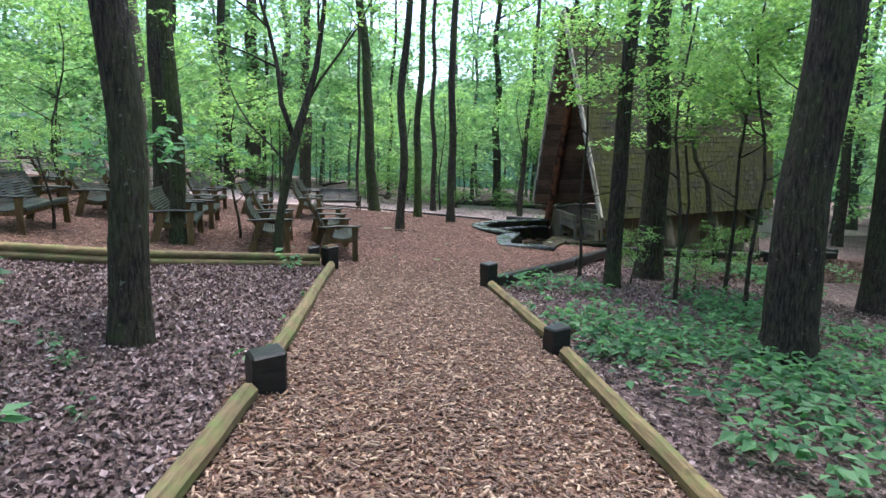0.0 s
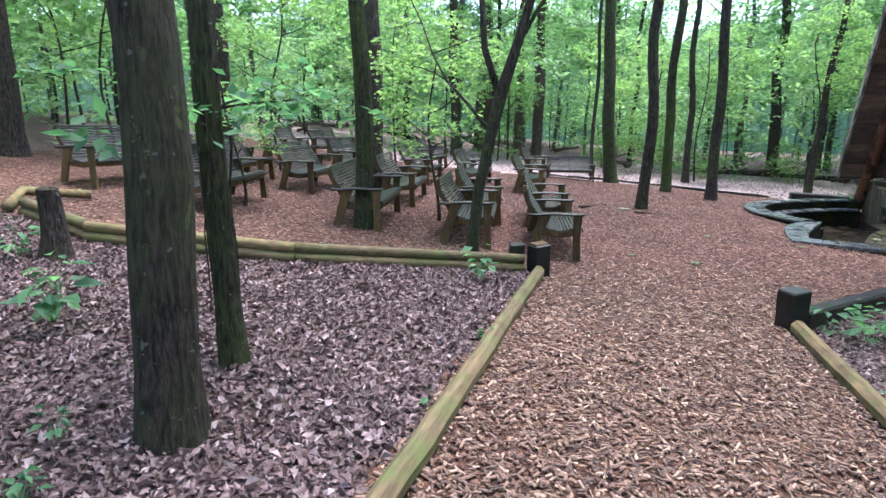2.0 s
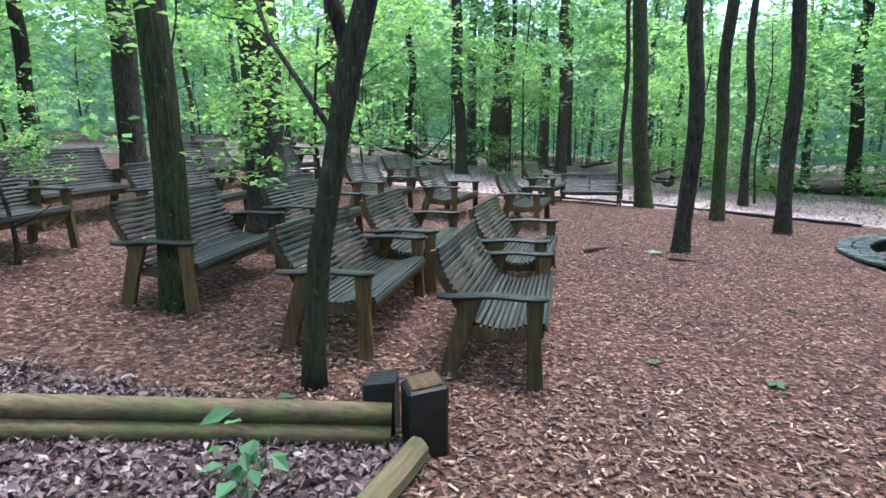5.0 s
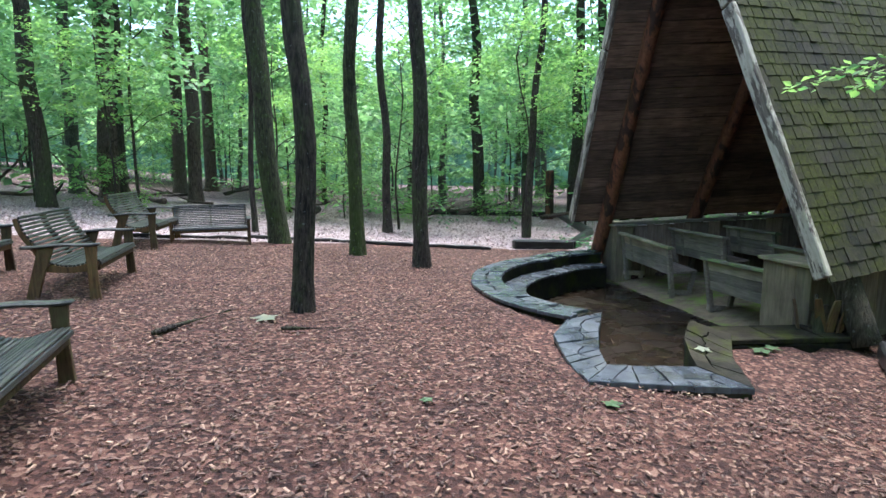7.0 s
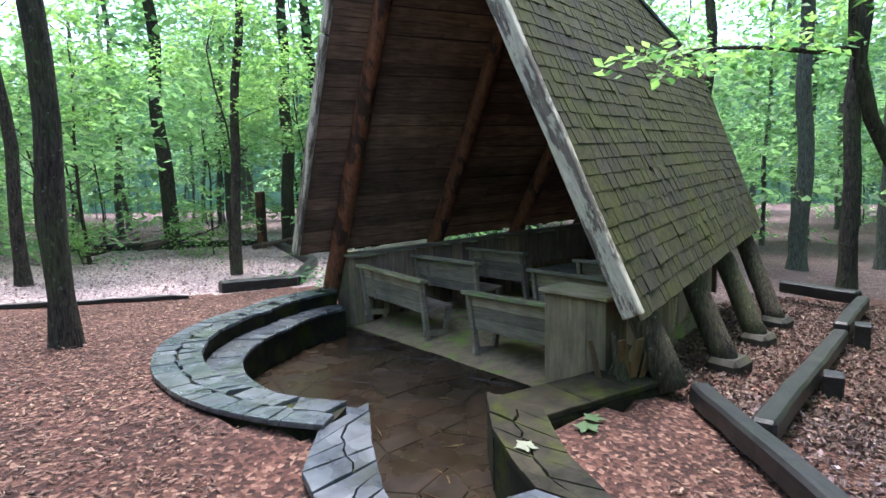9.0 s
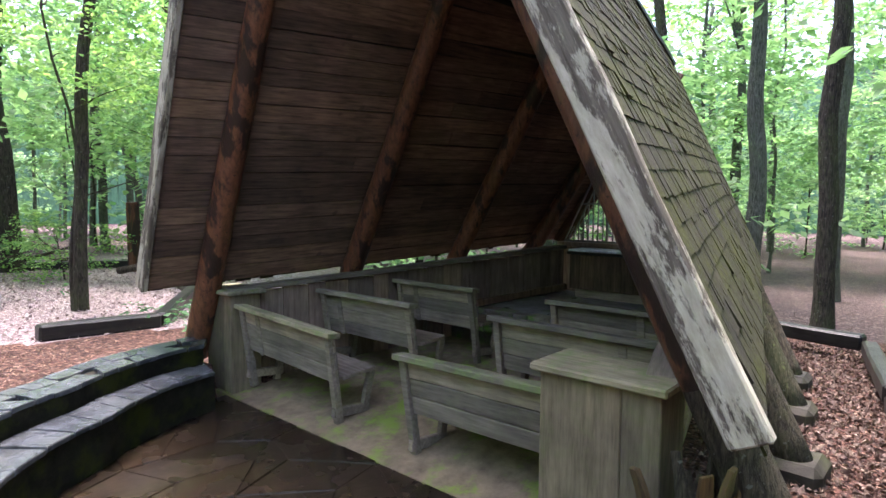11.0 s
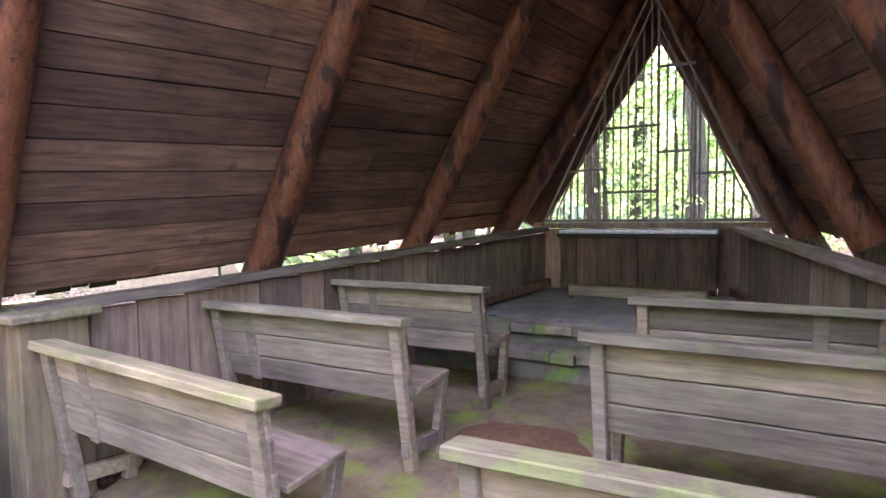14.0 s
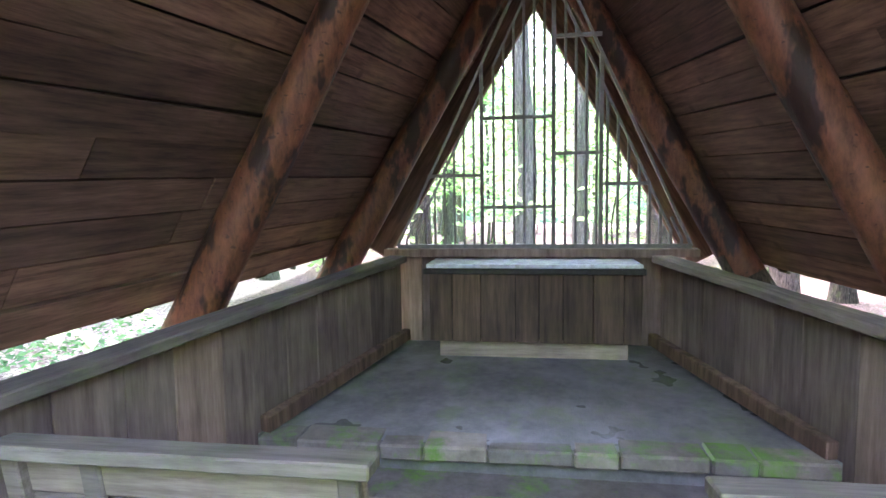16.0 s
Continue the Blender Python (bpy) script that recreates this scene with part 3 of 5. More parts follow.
    post(12.6, 26.2, 0.22, 1.7, 10, "reddish brown wooden post in the far bed", LOG, "wooden_post")


build_edging()


# ---------------- sunken stone seating before the chapel ----------------
def stone_piece(name, corners, top, thick, material, parent, rng, gap=0.002):
    """One flat stone with a worn, slightly uneven edge, its corners given from above."""
    c = Vector((sum(p[0] for p in corners) / len(corners), sum(p[1] for p in corners) / len(corners)))
    pts = []
    n = len(corners)
    for i in range(n):
        a, b = Vector(corners[i][:2]), Vector(corners[(i + 1) % n][:2])
        for k in (0.0, 0.5):
            p = a.lerp(b, k)
            p = p + (c - p).normalized() * (gap + (rng.uniform(0, 0.012) if k else 0.004))
            pts.append(p)
    bm = bmesh.new()
    dz = rng.uniform(-0.006, 0.006)
    tops = [top(p.x, p.y) + dz for p in pts]
    low = [bm.verts.new((p.x - c.x, p.y - c.y, z - thick)) for p, z in zip(pts, tops)]
    mid = [bm.verts.new((p.x - c.x, p.y - c.y, z - 0.008)) for p, z in zip(pts, tops)]
    up = [bm.verts.new(((p.x - c.x) * 0.975, (p.y - c.y) * 0.975, z)) for p, z in zip(pts, tops)]
    m = len(pts)
    for i in range(m):
        j = (i + 1) % m
        bm.faces.new((low[i], low[j], mid[j], mid[i]))
        bm.faces.new((mid[i], mid[j], up[j], up[i]))
    bm.faces.new(up)
    ob = part(name, bm, material, parent)
    ob.location = (c.x, c.y, 0)
    return ob


def ring_stones(parent, name, r0, r1, a0, a1, count, rows, top, thick, material, rng):
    for k in range(rows):
        ra, rb = r0 + (r1 - r0) * k / rows, r0 + (r1 - r0) * (k + 1) / rows
        cuts = sorted(a0 + (a1 - a0) * (i + (rng.uniform(-0.38, 0.38) if 0 < i < count else 0)) / count for i in range(count + 1))
        for s, e in zip(cuts, cuts[1:]):
            j = [rng.uniform(-0.16, 0.16) for _ in range(4)]
            ja = 0 if k == 0 else 1
            jb = 0 if k == rows - 1 else 1
            sk = rng.uniform(-0.05, 0.05)
            mid = (s + e) / 2
            pol = [(ra + j[0] * ja * 0.3, s), (ra, mid), (ra + j[1] * ja * 0.3, e), (rb + j[2] * jb * 0.3, e + sk * jb), (rb, mid), (rb + j[3] * jb * 0.3, s + sk * jb)]
            stone_piece(name, [(RING[0] + (r + opening(a)) * math.cos(a), RING[1] + (r + opening(a)) * math.sin(a)) for r, a in pol], top, thick, material, parent, rng)


def arc_wall(bm, r0, r1, a0, a1, z0, z1, n=48):
    """A curved wall of masonry with an uneven face."""
    cols = []
    for i in range(n + 1):
        a = a0 + (a1 - a0) * i / n
        col = []
        for r in (r0, r1):
            for k in range(5):
                z = z0 + (z1 - z0) * k / 4
                w = 0.02 * noise.noise((a * 9, z * 14, r)) if 0 < k < 4 else 0
                col.append(bm.verts.new((RING[0] + (r + w + opening(a)) * math.cos(a), RING[1] + (r + w + opening(a)) * math.sin(a), z)))
        cols.append(col)
    for c, d in zip(cols, cols[1:]):
        for o in (0, 5):
            for k in range(4):
                bm.faces.new((c[o + k], d[o + k], d[o + k + 1], c[o + k + 1]))
        bm.faces.new((c[4], d[4], d[9], c[9]))
    bm.faces.new((*cols[0][:5], *cols[0][9:4:-1]))
    bm.faces.new((*cols[-1][:5], *cols[-1][9:4:-1]))


def coping_top(x, y):
    return 0.03


def build_patio():
    rng = random.Random(21)
    a0, a1 = radians(71.5), radians(211)
    seat = thing("stone_bench", Matrix.Identity(4), "curved two-tier stone bench with wet grey flagstone tops", "stone bench")
    bm = bmesh.new()
    arc_wall(bm, 2.08, 2.4, a0, a1, -0.75, -0.003)
    arc_wall(bm, 1.74, 2.07, a0, a1, -0.75, -0.185)
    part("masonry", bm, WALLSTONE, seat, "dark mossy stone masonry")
    ring_stones(seat, "flagstone", 2.04, 2.46, a0, a1, 27, 2, coping_top, 0.035, FLAG, rng)
    ring_stones(seat, "flagstone", 1.7, 2.06, a0, a1, 19, 1, lambda x, y: -0.15, 0.035, FLAG, rng)
    # the arm of flagstones that leads round to the way in
    arm = thing("stone_threshold", Matrix.Identity(4), "low threshold of wet grey flagstones on mossy stone", "stone threshold")

    def arm_top(x, y):
        return 0.03 - max(0.0, min(1.0, (13.7 - y) / 1.2)) * 0.15

    def strip(left, right, cuts, stone=FLAG):
        rows = []
        for (o0, o1), (i0, i1) in zip(zip(left, left[1:]), zip(right, right[1:])):
            for k in range(cuts):
                f, g = k / cuts, (k / cuts if k == 0 else k / cuts + rng.uniform(-0.14, 0.14))
                rows.append((Vector(o0).lerp(Vector(o1), g), Vector(i0).lerp(Vector(i1), f + (rng.uniform(-0.14, 0.14) if k else 0))))
        rows.append((Vector(left[-1]), Vector(right[-1])))
        share = rng.uniform(0.35, 0.65)
        for (a, d), (b, c) in zip(rows, rows[1:]):
            e = rng.uniform(0.3, 0.7)
            ma, mb = a.lerp(d, share), b.lerp(c, e)
            bend = ma.lerp(mb, 0.5) + (d - a) * rng.uniform(-0.08, 0.08)
            if rng.random() < 0.25:
                stone_piece("flagstone", [a, b, c, d], arm_top, 0.05, stone, arm, rng)
            else:
                stone_piece("flagstone", [a, b, mb, bend, ma], arm_top, 0.05, stone, arm, rng)
                stone_piece("flagstone", [ma, bend, mb, c, d], arm_top, 0.05, stone, arm, rng)
            share = e

    strip(ARM_OUT, ARM_IN, 3)
    front_out = [ARM_OUT[-1], (5.45, 11.98), (5.98, 11.72)]
    front_in = [ARM_IN[-1], (5.6, 12.39), (5.93, 12.26)]
    strip(front_out, front_in, 3)
    back_out = [(5.98, 11.72), (6.4, 12.32), (6.85, 12.78)]
    back_in = [(5.93, 12.26), (6.33, 12.85), (6.72, 13.2)]
    strip(back_out, back_in, 3, WALLSTONE)
    for o, i in ((ARM_OUT, ARM_IN), (front_out, front_in), (back_out, back_in)):
        for (o0, o1), (i0, i1) in zip(zip(o, o[1:]), zip(i, i[1:])):
            bm = bmesh.new()
            q = [Vector(p) for p in (o0, o1, i1, i0)]
            c = sum(q, Vector((0, 0))) / 4
            q = [p + (c - p) * 0.06 for p in q]
            up = [bm.verts.new((p.x, p.y, arm_top(p.x, p.y) - 0.045)) for p in q]
            lo = [bm.verts.new((p.x, p.y, -0.75)) for p in q]
            bm.faces.new(up)
            for k in range(4):
                bm.faces.new((lo[k], lo[(k + 1) % 4], up[(k + 1) % 4], up[k]))
            part("masonry", bm, WALLSTONE, arm, "dark mossy stone masonry")
    # low mossy wall from the way in to the south pier
    wall = thing("low_stone_wall", Matrix.Identity(4), "low mossy stone wall beside the chapel front", "stone wall")
    p, q = Vector((6.85, 12.99, 0)), Vector((8.25, 12.58, 0))
    m, length = span((p.x, p.y, -0.42), (q.x, q.y, -0.42))
    bm = bmesh.new()
    box(bm, (length, 0.46, 0.5), bevel=0.03)
    for i in range(1, 9):
        bmesh.ops.bisect_plane(bm, geom=bm.verts[:] + bm.edges[:] + bm.faces[:], plane_co=(-length / 2 + length * i / 9, 0, 0), plane_no=(1, 0, 0))
    for z in (-0.1, 0.05, 0.15):
        bmesh.ops.bisect_plane(bm, geom=bm.verts[:] + bm.edges[:] + bm.faces[:], plane_co=(0, 0, z), plane_no=(0, 0, 1))
    rough_up(bm, 0.03, 5.0)
    o = part("masonry", bm, WALLSTONE, wall)
    o.matrix_basis = m
    for k in range(3):
        a, b = p.lerp(q, k / 3), p.lerp(q, (k + 1) / 3)
        side = Vector((-(q - p).y, (q - p).x, 0)).normalized() * 0.25
        stone_piece("flagstone", [(a - side)[:2], (b - side)[:2], (b + side)[:2], (a + side)[:2]], lambda x, y: -0.13, 0.045, WALLSTONE, wall, rng)
    # wet floor of irregular stones
    bm = bmesh.new()
    for x0, y0, x1, y1 in ((5.0, 12.2, 8.6, 17.1),):
        box(bm, (x1 - x0, y1 - y0, 0.2), centre=((x0 + x1) / 2, (y0 + y1) / 2, -0.623))
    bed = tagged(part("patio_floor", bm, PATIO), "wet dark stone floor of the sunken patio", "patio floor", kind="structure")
    step, pts = 0.42, {}
    for i in range(12):
        for j in range(16):
            pts[i, j] = (5.0 + i * step + rng.uniform(-0.13, 0.13) + (0.2 if j % 2 else 0), 12.0 + j * step + rng.uniform(-0.13, 0.13))
    for i in range(11):
        for j in range(15):
            q = [pts[i, j], pts[i + 1, j], pts[i + 1, j + 1], pts[i, j + 1]]
            c = (sum(p[0] for p in q) / 4, sum(p[1] for p in q) / 4)
            u, v = to_chapel(*c)
            if u > 0.15 or (v < -2.5 and u > -0.9):
                continue
            if in_patio(*c) and (math.hypot(c[0] - RING[0], c[1] - RING[1]) < 2.0 or c[1] < 13.9):
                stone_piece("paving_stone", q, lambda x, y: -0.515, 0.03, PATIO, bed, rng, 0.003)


build_patio()


# ---------------- chapel ----------------
# roof corners in chapel terms: u, v, z
R_EAVE = (Vector((-0.46, -2.69, 0.45)), Vector((5.0, -1.42, 0.78)))
L_EAVE = (Vector((-0.65, 2.45, 0.53)), Vector((4.95, 1.36, 0.84)))
RIDGE = (Vector((-0.78, 0.05, 6.05)), Vector((5.75, -0.05, 3.35)))


def roof_point(eave, a, b, out=0.0):
    """A point of one roof side: a from front to back, b from eave to ridge, moved outwards by out."""
    e0, e1 = eave
    low, high = e0.lerp(e1, a), RIDGE[0].lerp(RIDGE[1], a)
    p = low.lerp(high, b)
    side = 1 if e0.y > 0 else -1
    n = Vector((0.05, side * 0.9, 0.43)).normalized()
    p = p + n * out
    return at(p.x, p.y, p.z)


def slope_length(eave, a):
    return (eave[0].lerp(eave[1], a) - RIDGE[0].lerp(RIDGE[1], a)).length


def reach(eave, d):
    """How far back, as a share of the roof, a course d metres above the eave runs before it meets the ridge."""
    lo, hi = 0.0, 1.0
    if slope_length(eave, 1.0) > d:
        return 1.0
    for _ in range(24):
        mid = (lo + hi) / 2
        lo, hi = (mid, hi) if slope_length(eave, mid) > d else (lo, mid)
    return lo


def roof_slab(eave, a0, a1, d0, d1, out, thick, rng, tilt=0.0, warp=0.006):
    """One board or shingle lying on a roof side, between d0 and d1 metres above the eave."""
    def b(a, d):
        return min(1.0, d / slope_length(eave, a))

    spots = ((a0, d0, tilt), (a1, d0, tilt), (a1, d1, 0), (a0, d1, 0))
    base = [roof_point(eave, a, b(a, d), out + o) for a, d, o in spots]
    top = [roof_point(eave, a, b(a, d), out + thick + o + rng.uniform(-warp, warp)) for a, d, o in spots]
    return base, top


SLAB_FACES = [(0, 1, 2, 3), (7, 6, 5, 4), (0, 4, 5, 1), (1, 5, 6, 2), (2, 6, 7, 3), (3, 7, 4, 0)]


def slab_object(name, base, top, material, parent):
    c = sum(base, Vector()) / 4
    x = (base[1] - base[0]).normalized()
    nz = x.cross(base[3] - base[0]).normalized()
    y = nz.cross(x)
    m = Matrix((x, y, nz)).transposed().to_4x4()
    m.translation = c
    inv = m.inverted()
    me = bpy.data.meshes.new(name)
    me.from_pydata([tuple(inv @ p) for p in base + top], [], SLAB_FACES)
    me.materials.append(material)
    ob = new(name, me)
    ob.matrix_basis = m
    ob.parent = parent
    return ob


def build_roof():
    rng = random.Random(3)
    roof = thing("chapel_roof", Matrix.Identity(4), "steep A-frame roof of mossy wooden shingles over brown planks", "roof")
    roof["kind"] = "structure"
    for eave in (L_EAVE, R_EAVE):
        # inner boards, running from front to back
        k, wide = 0, 0.17
        while k * wide < slope_length(eave, 0.0):
            d0, d1 = k * wide + 0.004, (k + 1) * wide - 0.004
            end = reach(eave, d0)
            if end < 0.04:
                break
            cuts = [0.0] + ([end * rng.uniform(0.3, 0.7)] if end > 0.5 else []) + [end]
            for a0, a1 in zip(cuts, cuts[1:]):
                base, top = roof_slab(eave, a0 + 0.0006, a1 - 0.0006, d0, d1, rng.uniform(-0.01, 0.004), 0.03, rng, warp=0.003)
                slab_object("plank", base, top, ROOFBOARD, roof)
            k += 1
        # a dark sheet behind the boards closes their joints
        n = 16
        verts = [tuple(roof_point(eave, 0.004 + 0.992 * i / n, 0.003 + 0.996 * j / n, 0.048)) for j in range(n + 1) for i in range(n + 1)]
        soup("underlay", verts, [(j * (n + 1) + i, j * (n + 1) + i + 1, (j + 1) * (n + 1) + i + 1, (j + 1) * (n + 1) + i) for j in range(n) for i in range(n)], MORTAR, roof)
        # barge boards and the edge along the eave
        for e0, e1, w, deep, mat in ((0.0, 0.5, 0.2, 0.035, BARGE), (0.5, 1.0, 0.2, 0.035, BARGE)):
            p, q = roof_point(eave, 0.0, e0, 0.045), roof_point(eave, 0.0, e1 - 0.004, 0.045)
            inward = roof_point(eave, 0.0, 0.3, 1) - roof_point(eave, 0.0, 0.3, 0)
            bar("barge_board", p + Vector((-0.03, 0.004, 0)), q + Vector((-0.03, 0.004, 0)), 0.06, 0.17, BARGE, roof, tuple(inward), 0.01, 0.01, "grey flaking painted barge board")
        p, q = roof_point(eave, 1.0, 0.0, -0.1), roof_point(eave, 1.0, 1.0, -0.1)
        inward = roof_point(eave, 1.0, 0.3, 1) - roof_point(eave, 1.0, 0.3, 0)
        bar("barge_board", p, q, 0.05, 0.26, ROOFBOARD, roof, tuple(inward), 0.008, 0.004, "deep dark board along the rear gable")
    p, q = at(*RIDGE[0]) + Vector((0, 0, 0.07)), at(*RIDGE[1]) + Vector((0, 0, 0.07))
    bar("ridge_cap", p, q, 0.16, 0.06, BLACK, roof, wear=0.01)
    return roof


def build_shingles(roof):
    rng = random.Random(31)
    verts, faces = [], []
    singles = 0
    for eave in (R_EAVE, L_EAVE):
        wide = 0.15
        for k in range(43):
            d0, d1 = k * wide - 0.05, (k + 1) * wide + 0.06
            end = reach(eave, max(0.0, d0))
            length = 5.6
            a = rng.uniform(-0.015, 0)
            while a < end - 0.004:
                w = rng.choice((0.09, 0.11, 0.13, 0.15, 0.17)) / length
                a1 = min(a + w, end + 0.004)
                s = rng.uniform(-0.007, 0.007)
                if rng.random() < 0.03:
                    s -= 0.025
                lift = rng.uniform(0.009, 0.014) + (0.012 if rng.random() < 0.04 else 0)
                base, top = roof_slab(eave, max(a, -0.004) + 0.0008, max(a1 - 0.0008, a + 0.001), d0 + s, d1 + s, 0.052, 0.012, rng, lift, 0.003)
                if eave is R_EAVE and k < 14 and a < 0.55 and singles < 300:
                    slab_object("shingle", base, top, SHINGLE, roof)
                    singles += 1
                else:
                    o = len(verts)
                    verts += [tuple(p) for p in base + top]
                    faces += [tuple(o + i for i in f) for f in SLAB_FACES]
                a = a1
    soup("shingles", verts, faces, SHINGLE, roof, "stuff")


def build_frame():
    """The log rafters; each pair stands on its own footings and meets at the ridge."""
    rng = random.Random(8)
    for i, a in enumerate((0.09, 0.37, 0.645, 0.9)):
        for eave in (L_EAVE, R_EAVE):
            side = "north" if eave is L_EAVE else "south"
            low = roof_point(eave, a, 0.0, -0.125)
            high = roof_point(eave, a, 0.985, -0.11)
            d = (low - high).normalized()
            gz = ground_z(low.x, low.y)
            foot = low + d * ((low.z - gz - 0.05) / -d.z)
            n = 25
            pts = [foot.lerp(high, k / (n - 1)) + Vector((rng.uniform(-1, 1), rng.uniform(-1, 1), 0)) * 0.003 for k in range(n)]
            bm = bmesh.new()
            tube(bm, pts, [0.128 - 0.03 * k / (n - 1) for k in range(n)], 14, 0.03, i * 3.1)
            if side == "south":
                for f in bm.faces:
                    f.material_index = 1 if f.calc_center_median().z < low.z + 0.05 else 0
            raft = part("log_rafter", bm, LOG, None, "", True)
            raft.data.materials.append(LOG_FOOT)
            tagged(raft, "peeled reddish log rafter blackened in patches", "rafter", "log rafters of the chapel")
            if i == 0:
                continue
            bm = bmesh.new()
            box(bm, (0.38, 0.34, 0.46), bevel=0.05, centre=(0, 0, -0.06))
            rough_up(bm, 0.02, 4, a * 9)
            f = part("concrete_footing", bm, CONCRETE)
            f.matrix_basis = pose(foot.x, foot.y, gz - 0.02, 0, 0, -8)
            tagged(f, "rough concrete footing under a log rafter", "footing", "footings of the rafters")


def wall_line(side, u):
    return (2.13 - 0.245 * u) if side > 0 else (-2.2 + 0.275 * u)


def cap_z(u):
    return 0.495 + 0.059 * u


def build_walls():
    rng = random.Random(14)
    for side, name in ((1, "wall_north"), (-1, "wall_south")):
        wall = thing(name, Matrix.Identity(4), "low chapel wall of upright weathered grey boards with a mossy cap", "wall")
        wall["kind"] = "structure"
        u = 0.12
        while u < 4.6:
            w = min(rng.choice((0.19, 0.23, 0.27, 0.31)), 4.62 - u)
            if w < 0.05:
                break
            v0, v1 = wall_line(side, u), wall_line(side, u + w)
            z0, z1 = floor_z(u) - 0.35, cap_z(u + w / 2) - 0.04
            p, q = at(u + 0.002, v0, 0), at(u + w - 0.002, v1, 0)
            m, length = span((p.x, p.y, (z0 + z1) / 2), (q.x, q.y, (z0 + z1) / 2))
            bm = bmesh.new()
            box(bm, (length, 0.045 + rng.uniform(-0.006, 0.006), z1 - z0), bevel=0.004)
            o = part("board", bm, WALLBOARD, wall)
            o.matrix_basis = m
            u += w
        p, q = at(0.0, wall_line(side, 0.0), cap_z(0.0)), at(4.62, wall_line(side, 4.62), cap_z(4.62))
        bar("cap", p, q, 0.15, 0.05, WALL_CAP, wall, wear=0.006)
        s = -side
        p, q = at(3.0, wall_line(side, 3.0) + s * 0.07, 0.09), at(4.6, wall_line(side, 4.6) + s * 0.07, 0.19)
        bar("base_rail", p, q, 0.06, 0.085, ALTAR_WOOD, wall, wear=0.004)
    # piers at the front, the north one outside its wall, the south one inside
    for v0, v1, u0 in ((1.93, 2.42, -0.08), (-2.27, -1.6, -0.16)):
        pier = thing("wall_pier", Matrix.Identity(4), "boxed pier of mossy greenish boards with a flat cap", "pier", "piers at the chapel front")
        deep = 0.32
        c = at(u0 + deep / 2, (v0 + v1) / 2, 0)
        z0, z1 = -0.5, 0.47
        for f0, f1 in ((0.0, 0.3), (0.3, 1.0)):
            a, b = v0 + (v1 - v0) * f0, v0 + (v1 - v0) * f1
            bm = bmesh.new()
            box(bm, (deep, b - a - 0.003, z1 - z0), bevel=0.006)
            o = part("board", bm, PIER, pier)
            o.matrix_basis = Matrix.Translation(at(u0 + deep / 2, (a + b) / 2, (z0 + z1) / 2)) @ pose(0, 0, 0, 0, 0, -8)
        bm = bmesh.new()
        box(bm, (deep + 0.1, v1 - v0 + 0.08, 0.045), bevel=0.01)
        rough_up(bm, 0.006, 5)
        o = part("cap", bm, PEW_CAP, pier, "mossy flat wooden cap")
        o.matrix_basis = Matrix.Translation((c.x, c.y, z1 + 0.022)) @ pose(0, 0, 0, 0, 0, -8)
    # wall below the grille
    back = thing("wall_east", Matrix.Identity(4), "low board wall behind the altar under the iron grille", "wall")
    back["kind"] = "structure"
    v = -0.98
    while v < 1.05:
        w = min(rng.choice((0.18, 0.22, 0.25)), 1.06 - v)
        if w < 0.04:
            break
        p, q = at(4.72, v + 0.002, 0), at(4.72, v + w - 0.002, 0)
        m, length = span((p.x, p.y, 0.24), (q.x, q.y, 0.24))
        bm = bmesh.new()
        box(bm, (length, 0.045, 1.06), bevel=0.004)
        part("board", bm, WALLBOARD, back).matrix_basis = m
        v += w
    bar("cap", at(4.72, -1.2, 0.805), at(4.72, 1.12, 0.805), 0.14, 0.06, WALLBOARD, back, wear=0.004)


def prism(bm, corners, z0, z1):
    """A slab over corners given in u, v; z0 and z1 may follow u."""
    lo = [bm.verts.new(at(u, v, z0(u))) for u, v in corners]
    up = [bm.verts.new(at(u, v, z1(u))) for u, v in corners]
    n = len(corners)
    bm.faces.new(up)
    bm.faces.new(lo[::-1])
    for k in range(n):
        bm.faces.new((lo[k], lo[(k + 1) % n], up[(k + 1) % n], up[k]))


STEP_1, STEP_2 = 2.65, 3.0


def platform_z(u):
    return 0.04 + 0.045 * (u - STEP_2)


